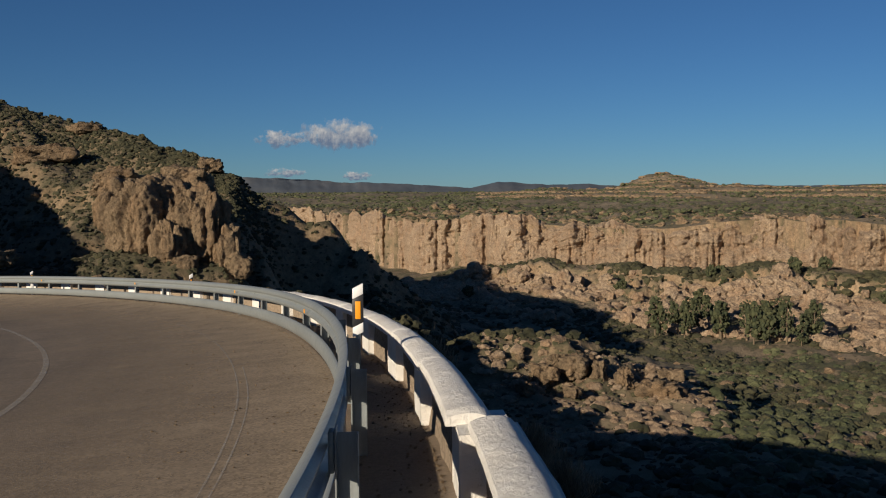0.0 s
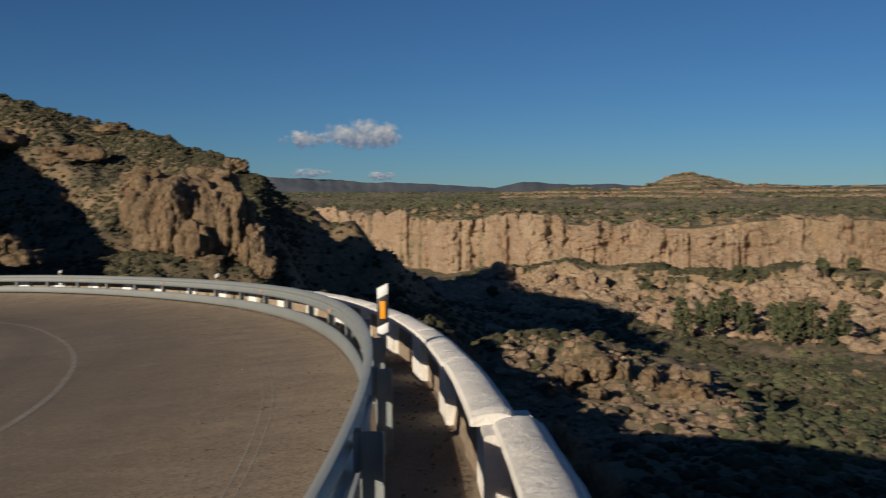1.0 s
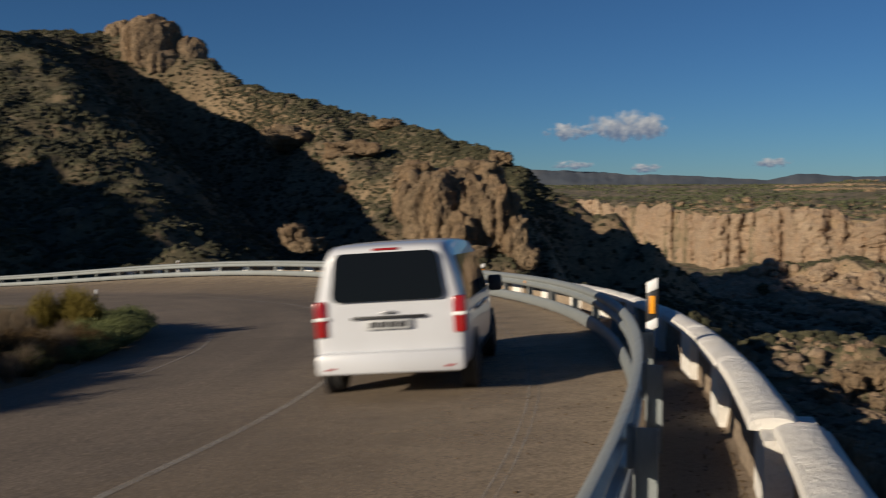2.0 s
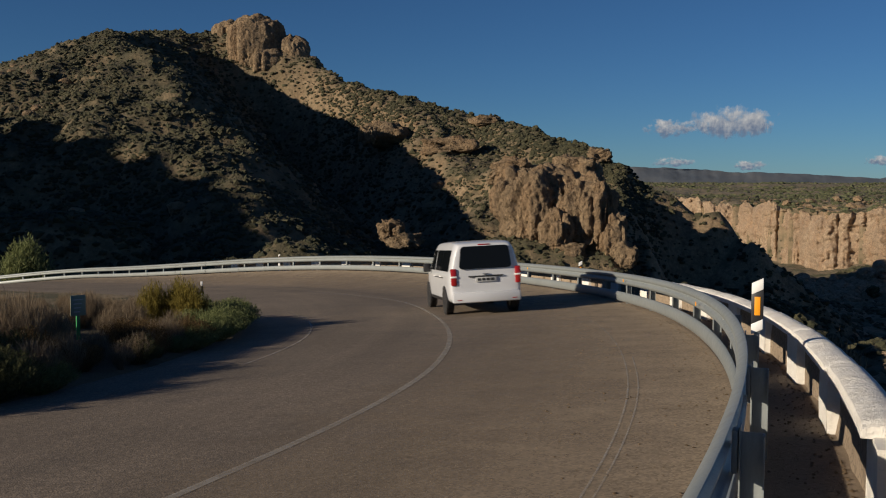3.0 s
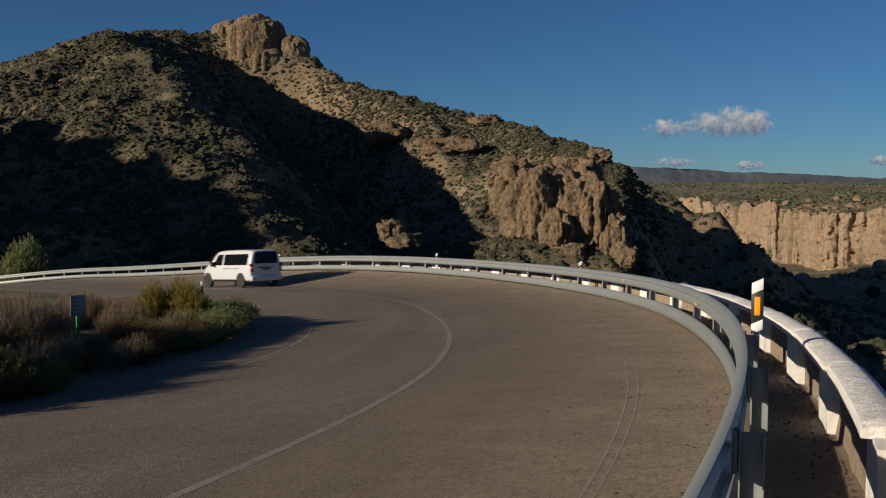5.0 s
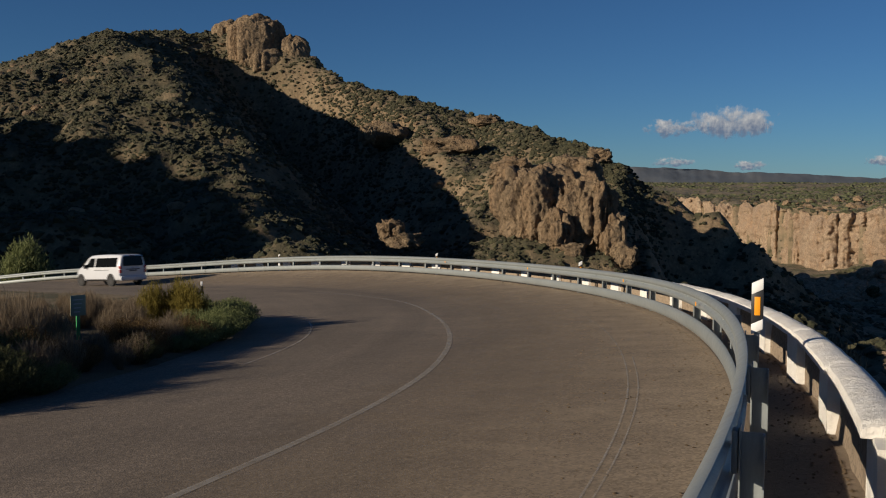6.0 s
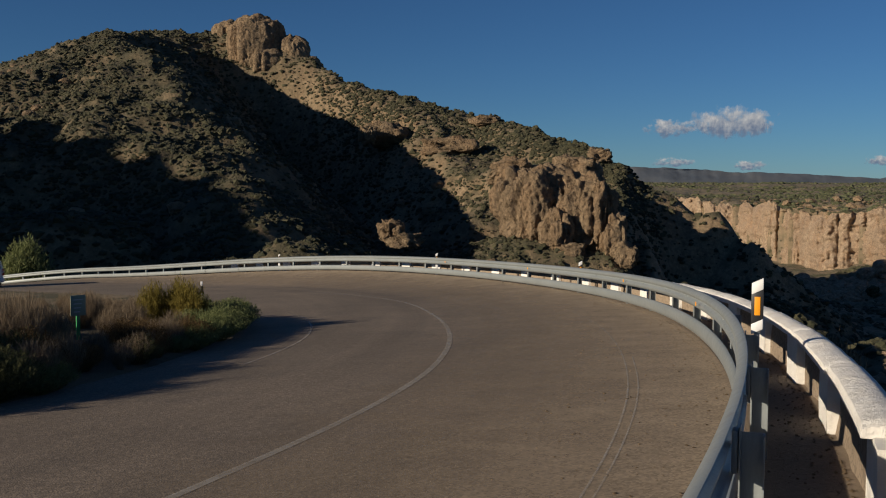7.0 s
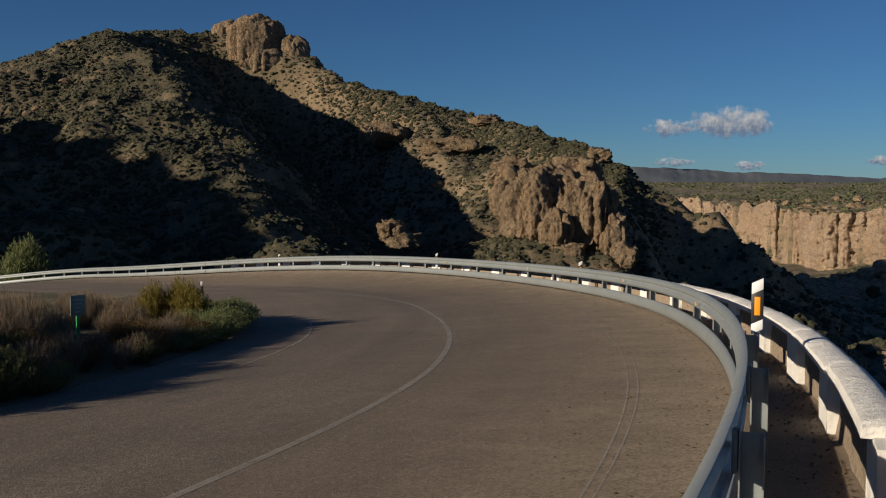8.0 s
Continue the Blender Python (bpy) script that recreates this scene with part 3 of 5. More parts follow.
def rock(name, seed, size, at, turn=0.0, level=4, label="weathered pale sandstone outcrop on the hillside", lumps=1.0, square=0.72):
    """A weathered outcrop: a blocky lump cut by clefts and hollows."""
    bm = bmesh.new()
    bmesh.ops.create_icosphere(bm, subdivisions=level, radius=1.0)
    v = np.array([p.co for p in bm.verts])
    k = seed * 13.7
    sq = np.abs(v) ** square * np.sign(v)
    big = fbm(v[:, 0] * 1.3 + k, v[:, 1] * 1.3, v[:, 2] * 1.1, 3)
    cleft = fbm(v[:, 0] * 1.9 + k, v[:, 1] * 1.9 + k, v[:, 2] * 0.55, 3, 0.5, True)
    fine = fbm(v[:, 0] * 5 + k, v[:, 1] * 5, v[:, 2] * 4, 6, 0.7, True)
    ribs = fbm(v[:, 0] * 3.4 + k, v[:, 1] * 3.4, v[:, 2] * 0.9 + k, 4, 0.55, True)
    pits = np.maximum(fbm(v[:, 0] * 8, v[:, 1] * 8 + k, v[:, 2] * 7, 3) - 0.12, 0)
    f = 1 + lumps * (0.28 * big - 0.24 * np.maximum(cleft, 0) - 0.11 * np.maximum(ribs - 0.15, 0) + 0.06 * fine - 0.10 * pits)
    sq = sq * f[:, None] * np.array(size) / 2
    for p, c in zip(bm.verts, sq):
        p.co = c
    me = bpy.data.meshes.new(name)
    bm.to_mesh(me)
    bm.free()
    me.materials.append(ROCK)
    me.shade_smooth()
    ob = new(name, me)
    ob.matrix_world = Matrix.Translation(at) @ Matrix.Rotation(turn, 4, "Z")
    return tagged(ob, label, "rock", "rock outcrops")


def rocks_on_hill():
    def put(px, py, d, w, h, seed, depth=None, turn=0.0, lumps=1.0, label="weathered pale sandstone outcrop on the hillside", level=4, square=0.72):
        x, z = (px - 784) / 1681 * d, 1.88 + (325 - py) / 1681 * d
        return rock("rock_outcrop", seed, (w, depth or w * 0.8, h), (x, d, z), turn, level, label, lumps, square)

    put(458, 92, 264, 17, 18, 1, 13, 0.3, label="great rock knob crowning the hilltop", level=6, lumps=0.3, square=0.85)
    put(478, 116, 261, 12, 9, 4, 9, 0.6, label="great rock knob crowning the hilltop", level=5, lumps=0.35)
    put(407, 70, 270, 9, 10, 2, 9, lumps=0.35, level=5, square=0.9)
    put(516, 108, 264, 12, 13, 3, 10, lumps=0.35, level=5, square=1.0)
    put(550, 130, 262, 8, 8, 6, 8, lumps=0.4, square=1.0)
    great = "great bulging sandstone outcrop, sunlit"
    put(958, 366, 151, 13.5, 14.5, 5, 13, 0.2, label=great, level=6, lumps=0.5, square=0.85)
    put(1046, 390, 147, 9.5, 15, 7, 12, -0.3, label=great, level=6, lumps=0.5, square=0.82)
    put(1000, 352, 152, 9, 10, 8, 10, 0.5, label=great, level=5, lumps=0.45, square=0.9)
    put(912, 356, 153, 8.5, 9.5, 9, 9, lumps=0.5, level=5, square=0.9)
    put(985, 412, 143, 5, 8, 10, 6, lumps=0.6, level=5, square=0.9)
    put(1084, 425, 143, 4.5, 8, 11, 6, lumps=0.6, level=5)
    put(1106, 452, 140, 4.2, 4.6, 12, 4.5, lumps=0.7)
    put(1010, 448, 141, 5, 3.2, 14, 4, lumps=0.7)
    put(1010, 310, 158, 9, 6, 13)
    put(692, 408, 118, 3.4, 2.8, 15, 3, 0.5)
    put(722, 428, 116, 4.4, 1.9, 16, 3, 0.2)
    put(465, 385, 135, 2.4, 6.2, 17, 3, lumps=0.7)
    put(488, 410, 133, 2.6, 4.2, 18, 3)
    put(530, 438, 128, 2.4, 3.5, 19, 3)
    put(110, 165, 225, 9, 10, 21, 8)
    put(160, 185, 222, 8, 9, 22, 8)
    put(130, 215, 218, 10, 6, 23, 8)
    put(60, 150, 232, 5, 5, 24, 6)
    put(790, 262, 209, 13, 4.5, 25, 10, lumps=0.8)
    put(688, 240, 223, 12, 6, 26, 11, lumps=0.8)
    put(650, 240, 215, 4, 5, 27, 4)
    put(860, 216, 223, 8, 2.6, 28, 7, lumps=0.6)
    put(1060, 278, 190, 6, 3.5, 29, 6)
    put(900, 305, 175, 10, 5, 30, 8)

    def across(px, py, d, w, h, seed, label="pale rock outcrop below the cliff", level=4):
        w, h = w * 0.72, h * 0.62
        az = radians(22.98) + math.atan((px - 784) / 1681)
        z = 1.88 + (341 - py) / 1681 * d
        return rock("rock_outcrop", seed, (w, w * 0.8, h), (d * math.sin(az), d * math.cos(az), z), seed * 0.7, level, label, 1.1)

    for k, (px, py, d, w, h) in enumerate(((962, 662, 146, 6, 5), (1022, 648, 149, 8, 6), (1060, 655, 148, 5, 5.5), (1108, 668, 147, 4.5, 6), (1165, 688, 147, 11, 6),
                                           (985, 640, 150, 5, 4), (1240, 708, 146, 8, 4), (930, 690, 140, 4, 4), (1015, 695, 139, 4, 3), (1190, 660, 153, 6, 4))):
        across(px, py, d, w, h, 40 + k, "sunlit boulder on a hummock in the gorge")


rocks_on_hill()


def scatter_land():
    rng = np.random.default_rng(7)

    def spots(n, az0, az1, r0, r1, power=1.0):
        az = np.radians(rng.uniform(az0, az1, n))
        r = r0 + (r1 - r0) * rng.uniform(0, 1, n) ** power
        x, y = r * np.sin(az), r * np.cos(az)
        z = land_z(x, y)
        return np.stack([x, y, z], -1)

    p = spots(50000, -28, 24, 85, 330, 0.75)
    keep = fbm(p[:, 0] / 14, p[:, 1] / 14, 0.7, 4) + rng.uniform(-0.9, 0.9, len(p)) > -0.25
    p = p[keep]
    s, lat = road_coords(p[:, 0], p[:, 1])
    p = p[lat < -3]
    size = 0.35 + 1.15 * rng.uniform(0, 1, len(p)) ** 2.4
    tagged(new("hillside_shrubs", scatter_mesh("hillside_shrubs", p, size, SHRUB, seed=5)),
           "low dark shrubs dotted over the hillside", "shrubs", kind="stuff")

    p = spots(90000, -30, 12, 95, 300, 0.8)
    p = p[scrub_cover(p[:, 0], p[:, 1]) * (0.75 + 0.9 * fbm(p[:, 0] / 9, p[:, 1] / 9, 5.7, 4)) > rng.uniform(0.05, 1.0, len(p))]
    s, lat = road_coords(p[:, 0], p[:, 1])
    p = p[lat < -3]
    tagged(new("spur_shrubs", scatter_mesh("spur_shrubs", p, 0.3 + 0.85 * rng.uniform(0, 1, len(p)) ** 2.2, SHRUB, rough=0.4, kinds=9, seed=25)),
           "thick olive-brown scrub over the spur", "shrubs", kind="stuff")

    # crest scrub packed denser, partly to stand in for the shaded band
    n = 6500
    k = np.where(rng.uniform(0, 1, n) < 0.45, rng.integers(1, len(CREST) - 5, n), rng.integers(7, 12, n))
    u = rng.uniform(0, 1, n)[:, None]
    q = CREST[k] * (1 - u) + CREST[k + 1] * u
    x, y = q[:, 0] + rng.uniform(-8, 6, n), q[:, 1] - 17 * rng.uniform(-0.1, 1, n)
    p = np.stack([x, y, land_z(x, y)], -1)
    tagged(new("crest_shrubs", scatter_mesh("crest_shrubs", p, 0.4 + 0.8 * rng.uniform(0, 1, n) ** 2, SHRUB, level=2, rough=0.3, seed=15)),
           "dense dark shrubs along the crest, partly standing in for shade", "shrubs", kind="stuff")

    p = spots(26000, 14, 57, 45, 340, 0.8)
    s, lat = road_coords(p[:, 0], p[:, 1])
    p = p[(lat < -4) & (fbm(p[:, 0] / 22, p[:, 1] / 22, 3.7, 4) + rng.uniform(-0.35, 0.35, len(p)) > 0.12)]
    size = 0.3 + 2.4 * rng.uniform(0, 1, len(p)) ** 3.2
    tagged(new("gorge_shrubs", scatter_mesh("gorge_shrubs", p, size, SHRUB, level=2, rough=0.3, seed=6)),
           "scrub on the floor and banks of the gorge", "shrubs", kind="stuff")

    p = spots(4200, 24, 50, 105, 235, 0.9)
    p = p[fbm(p[:, 0] / 12, p[:, 1] / 12, 6.1, 4) + rng.uniform(-0.5, 0.5, len(p)) > -0.05]
    size = 0.25 + 0.9 * rng.uniform(0, 1, len(p)) ** 2.5
    tagged(new("hummock_shrubs", scatter_mesh("hummock_shrubs", p, size, SHRUB, seed=16)),
           "small dry shrubs on the hummocks in the gorge", "shrubs", kind="stuff")
    p = spots(5200, 38, 58, 95, 260, 0.9)
    p = p[fbm(p[:, 0] / 30, p[:, 1] / 30, 2.1, 3) + rng.uniform(-0.4, 0.4, len(p)) > -0.2]
    size = 0.5 + 2.2 * rng.uniform(0, 1, len(p)) ** 2.5
    tagged(new("green_scrub", scatter_mesh("green_scrub", p, size, SCRUB, level=2, rough=0.3, seed=17)),
           "denser green scrub on the gorge floor", "shrubs", kind="stuff")

    p = spots(13000, 8, 58, 300, 900, 1.2)
    e = np.hypot(p[:, 0], p[:, 1]) - np.interp(np.arctan2(p[:, 0], p[:, 1]), CLIFF_AZ, CLIFF_R)
    p = p[((e > 8) | (e < -6)) & (fbm(p[:, 0] / 30, p[:, 1] / 30, 5.5, 4) + rng.uniform(-0.3, 0.3, len(p)) > np.where(e > 8, -0.1, 0.22))]
    size = 0.8 + 2.6 * rng.uniform(0, 1, len(p)) ** 2.5
    tagged(new("plateau_shrubs", scatter_mesh("plateau_shrubs", p, size, SHRUB, level=1, seed=8)),
           "dark bushes over the slopes and plateau", "shrubs", kind="stuff")

    p = spots(42000, 6, 58, 470, 2400, 1.1)
    e = np.hypot(p[:, 0], p[:, 1]) - np.interp(np.arctan2(p[:, 0], p[:, 1]), CLIFF_AZ, CLIFF_R)
    wave = fbm(p[:, 0] / 110, p[:, 1] / 110, 1.9, 5, 0.6)
    p = p[(e > 25) & (wave + rng.uniform(-0.25, 0.25, len(p)) > 0.22 - 0.30 * smooth(30, 130, e))]
    size = (1.2 + 3.4 * rng.uniform(0, 1, len(p)) ** 2) * (0.7 + np.hypot(p[:, 0], p[:, 1]) / 1500)
    tagged(new("plateau_scrub", scatter_mesh("plateau_scrub", p, size, SCRUB, level=1, squash=0.55, seed=27)),
           "olive green scrub spread over the plateau", "shrubs", kind="stuff")

    p = spots(9000, 8, 58, 400, 800, 1.2)
    e = np.hypot(p[:, 0], p[:, 1]) - np.interp(np.arctan2(p[:, 0], p[:, 1]), CLIFF_AZ, CLIFF_R)
    p = p[(e > 8) & (e < 110) & (fbm(p[:, 0] / 35, p[:, 1] / 35, 4.4, 4) + rng.uniform(-0.2, 0.2, len(p)) > -0.05)]
    size = 0.8 + 5.0 * rng.uniform(0, 1, len(p)) ** 4
    tagged(new("plateau_rocks", scatter_mesh("plateau_rocks", p, size, ROCK, kinds=14, level=1, rough=0.5, squash=0.6, seed=28)),
           "pale broken rocks above the cliff", "rocks", kind="stuff")

    p = spots(24000, 16, 58, 250, 440, 0.7)
    edge = np.interp(np.arctan2(p[:, 0], p[:, 1]), CLIFF_AZ, CLIFF_R)
    e = np.hypot(p[:, 0], p[:, 1]) - edge
    p = p[(e > -150) & (e < -40) & (fbm(p[:, 0] / 18, p[:, 1] / 18, 3.3, 4) + rng.uniform(-0.5, 0.5, len(p)) > -0.1)]
    size = 0.7 + 6.5 * rng.uniform(0, 1, len(p)) ** 4.5
    tagged(new("fallen_rocks", scatter_mesh("fallen_rocks", p, size, LIFTED_ROCK, kinds=24, level=2, rough=0.34, squash=0.85, seed=9)),
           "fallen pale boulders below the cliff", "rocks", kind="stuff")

    p = spots(9000, 20, 58, 340, 460)
    e = np.hypot(p[:, 0], p[:, 1]) - np.interp(np.arctan2(p[:, 0], p[:, 1]), CLIFF_AZ, CLIFF_R)
    p = p[(e > -44) & (e < -5) & (fbm(p[:, 0] / 40, p[:, 1] / 40, 7.1, 3) + rng.uniform(-0.3, 0.3, len(p)) > -0.15)]
    tagged(new("terrace_shrubs", scatter_mesh("terrace_shrubs", p, 1.2 + 3.2 * rng.uniform(0, 1, len(p)) ** 2, SHRUB, level=2, rough=0.3, seed=19)),
           "dark bushes along the terrace under the cliff", "shrubs", kind="stuff")

    p = spots(1500, 25, 40, 112, 168)
    size = 0.4 + 2.2 * rng.uniform(0, 1, len(p)) ** 4
    tagged(new("hummock_stones", scatter_mesh("hummock_stones", p, size, LIFTED_ROCK, kinds=9, level=2, rough=0.25, squash=0.65, seed=18)),
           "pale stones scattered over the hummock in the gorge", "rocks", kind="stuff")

    p = spots(30000, 24, 52, 1150, 1800)
    p = p[(np.mod(p[:, 2] + 2.0 * fbm(p[:, 0] / 160, p[:, 1] / 160, 2.2, 3), 6.5) < 1.5) & (p[:, 2] > -6)]
    size = 4.0 + 5.0 * rng.uniform(0, 1, len(p)) ** 2
    tagged(new("hill_ledges", scatter_mesh("hill_ledges", p, size, ROCK, kinds=9, level=1, rough=0.3, squash=0.5, seed=29)),
           "pale rock ledges in lines along the far hills", "rocks", kind="stuff")

    p = spots(2200, -25, 50, 80, 280)
    s, lat = road_coords(p[:, 0], p[:, 1])
    p = p[(lat < -20) & (fbm(p[:, 0] / 20, p[:, 1] / 20, 8.8, 3) > 0.28)]
    size = 0.4 + 2.6 * rng.uniform(0, 1, len(p)) ** 4
    tagged(new("hillside_rocks", scatter_mesh("hillside_rocks", p, size, ROCK, kinds=9, level=2, rough=0.2, squash=0.7, seed=10)),
           "loose pale stones over the hillside", "rocks", kind="stuff")


scatter_land()


# ---- road ----
def strip(name, s0, s1, lats, up, material, ds=0.5, label="", kind="structure", category=""):
    ss = np.arange(s0, s1 + ds / 2, ds)
    lats = np.asarray(lats, float)
    SS, LL = np.meshgrid(ss, lats, indexing="ij")
    x, y, z = on_road(SS, LL, up)
    v = np.stack([x, y, z], -1).reshape(-1, 3)
    me = mesh_from(name, v, grid_faces(len(ss), len(lats)), material)
    for key, value in (("along", SS), ("across", LL)):
        me.attributes.new(key, "FLOAT", "POINT").data.foreach_set("value", value.ravel().astype(np.float32))
    return tagged(new(name, me), label, category, kind=kind)


strip("road", -72, 122, np.linspace(0.02, 12.6, 38), 0.0, ASPHALT, label="worn brown-grey asphalt road round a bend", category="road")
strip("verge", -72, 122, np.linspace(-1.35, 0.022, 12), -0.002, DUST, label="dusty gravel strip behind the guard rail", category="verge")


def build_dust():
    """Dust blown against the rail, thinning out towards the lane."""
    ob = strip("dust_film", -60, 110, np.linspace(0.03, 6.2, 14), 0.003, dust_film_material(), label="film of pale dust beside the rail", category="dust")
    n = len(ob.data.vertices)
    a = ob.data.attributes.new("cover", "FLOAT", "POINT")
    a.data.foreach_set("value", np.tile(np.linspace(1, 0, 14), n // 14).astype(np.float32))


build_dust()


def marking(name, knots, width, label):
    """A painted line through knots of (metres along, metres inside the rail)."""
    ks, kl = np.array(knots, float).T
    ss = np.arange(ks[0], ks[-1], 0.25)
    mid = np.interp(ss, ks, kl)
    pad = np.pad(mid, 6, mode="edge")
    mid = np.convolve(pad, np.ones(13) / 13, "valid")
    rows = [np.stack(on_road(ss, mid + w, 0.006), -1) for w in (-width / 2, width / 2)]
    v = np.stack(rows, 1).reshape(-1, 3)
    return tagged(new(name, mesh_from(name, v, grid_faces(len(ss), 2), LINE)), label, "road marking", "road markings", "structure")


CENTRE = [(-42, 3.4), (-25, 4.0), (-17.6, 4.14), (-13.4, 4.10), (-10.2, 4.17), (-6, 4.49), (-2, 4.85), (3, 5.25), (10.8, 5.52), (15, 5.95), (22, 6.4)]
marking("centre_line", CENTRE, 0.10, "worn white centre line")
marking("edge_line", [(-25, 0.95), (-17, 1.08), (-12.5, 1.22), (-9.3, 1.37), (-4.9, 1.54), (2, 1.75)], 0.022, "faint worn edge line")
marking("edge_line", [(-25, 0.85), (-16.1, 1.01), (-12.5, 1.10), (-10.6, 1.18), (-8.5, 1.28)], 0.018, "faint worn edge line")
marking("inner_line", [(-9, 7.5), (-6.2, 7.57), (-4, 7.69), (0.2, 8.2), (4, 8.75), (6.5, 9.4)], 0.05, "faint worn inner edge line")


# ---- guard rail ----
W_BEAM = [(0.0, 0.51), (0.03, 0.52), (0.075, 0.56), (0.083, 0.595), (0.07, 0.63), (0.02, 0.655), (0.02, 0.675), (0.07, 0.7), (0.083, 0.735),
          (0.075, 0.77), (0.03, 0.81), (0.0, 0.82)]
LOW_BEAM = [(0.03, 0.05), (0.06, 0.06), (0.085, 0.12), (0.09, 0.18), (0.085, 0.24), (0.06, 0.30), (0.03, 0.31)]


def swept(s0, s1, profile, thick=0.006, ds=0.5):
    n = max(2, int(round((s1 - s0) / ds)) + 1)
    ss = np.linspace(s0, s1, n)
    loop = profile + [(a - thick, b) for a, b in reversed(profile)]
    k = len(loop)
    v = []
    for s in ss:
        x, y, h = rail_point(s, 0.0)
        z = road_z(x, y, s, 0.0)
        for a, b in loop:
            v.append((x - a * math.cos(h), y - a * math.sin(h), z + b))
    f = grid_faces(n, k, True)
    return np.array(v), f


def build_guard_rail():
    rail = tagged(new("guard_rail"), "galvanised steel double-beam guard rail round the bend", "guard rail")
    s = -26.0
    while s < 100:
        v, f = swept(s, s + 4.12, W_BEAM)
        part("beam", mesh_from("beam", v, f, STEEL), STEEL, rail)
        v, f = swept(s, s + 4.12, LOW_BEAM)
        part("lower_beam", mesh_from("lower_beam", v, f, STEEL), STEEL, rail)
        s += 4.0
    bm = bmesh.new()
    box(bm, (-0.135, -0.03, -0.3), (0.0, -0.022, 0.74))
    box(bm, (-0.135, -0.03, -0.3), (-0.127, 0.03, 0.74))
    box(bm, (-0.012, -0.06, 0.05), (-0.004, 0.06, 0.78))
    box(bm, (0.0, -0.05, 0.52), (0.035, 0.05, 0.76), 0.01)
    post = part("post", bm, STEEL, rail)
    bm = bmesh.new()
    for z in (0.645,):
        bmesh.ops.create_cone(bm, cap_ends=True, segments=8, radius1=0.016, radius2=0.012, depth=0.03, matrix=Matrix.Translation((-0.045, 0, z)) @ Matrix.Rotation(radians(90), 4, "Y"))
    bolt = part("bolt", bm, STEEL, rail, "bolt head")
    s, k = -26.05, 0
    while s < 100:
        x, y, h = rail_point(s, -0.03)
        ob = post if k == 0 else new("post", post.data)
        ob.parent = rail
        ob.matrix_world = Matrix.Translation((x, y, road_z(x, y, s, 0.0))) @ Matrix.Rotation(h + math.pi, 4, "Z")
        ob = bolt if k == 0 else new("bolt", bolt.data)
        ob.parent = rail
        x, y, h = rail_point(s + 0.4, 0.0)
        ob.matrix_world = Matrix.Translation((x, y, road_z(x, y, s, 0.0))) @ Matrix.Rotation(h, 4, "Z")
        s += 2.6
        k += 1
    for s in (-6.9, 2.2, 12.5, 21.0):
        x, y, h = rail_point(s, 0.09)
        ob = part("reflector", boxed((0.045, -0.03, 0.61), (0.062, 0.03, 0.68), 0.004), AMBER, rail, "small amber reflector")
        ob.matrix_world = Matrix.Translation((x, y, road_z(x, y, s, 0.0))) @ Matrix.Rotation(h + math.pi, 4, "Z")


build_guard_rail()


# ---- parapet ----
PERIOD, PIER = 2.9, 0.76


def wall_shift(s):
    """The nearest length of wall stands a little further out."""
    return 0.16 if s < -17.16 else 0.0


def wall_piece(s0, s1, inner, outer, z0, z1, seed, crown=0.0, ds=0.2, wobble=0.012):
    """A block along the wall; crown rounds its top and wears its ends."""
    n = max(3, int(round((s1 - s0) / ds)) + 1)
    ss = np.linspace(s0, s1, n)
    if crown:
        ss = np.sort(np.concatenate([ss, [s0 + 0.03, s0 + 0.10, s1 - 0.03, s1 - 0.10]]))
        n = len(ss)
        prof = [(0.0, z0), (0.0, z1 - crown), (0.035, z1 - crown * 0.55), (0.2, z1 - crown * 0.18), (0.45, z1), (0.68, z1 - crown * 0.12), (0.84, z1 - crown * 0.5),
                (0.94, z1 - crown * 1.1), (1.0, z1 - crown * 1.9), (1.0, z0)]
    else:
        prof = [(0.0, z0), (0.0, z0 + (z1 - z0) * 0.33), (0.0, z0 + (z1 - z0) * 0.66), (0.0, z1), (0.33, z1), (0.66, z1), (1.0, z1), (1.0, z0)]
    v = []
    for s in ss:
        end = max(0.0, 1 - min(s - s0, s1 - s) / 0.10) if crown else 0.0
        for a, b in prof:
            lat = -(inner + (outer - inner) * a)
            x, y, z = on_road(s, lat, b - (0.035 * end if b > z0 else 0.0))
            v.append((x, y, z))
    v = np.array(v)
    w = wobble * np.stack([fbm(v[:, 0] * 1.7 + k * 9 + seed, v[:, 1] * 1.7, v[:, 2] * 1.7, 3) for k in range(3)], -1)
    v = v + w
    k = len(prof)
    f = grid_faces(n, k, True)
    caps = []
    for row in (0, n - 1):
        for j in range(1, k - 2, 2):
            q = [row * k, row * k + j, row * k + j + 1, row * k + j + 2]
            caps.append(q if row else q[::-1])
    return v, np.concatenate([f, np.array(caps)])


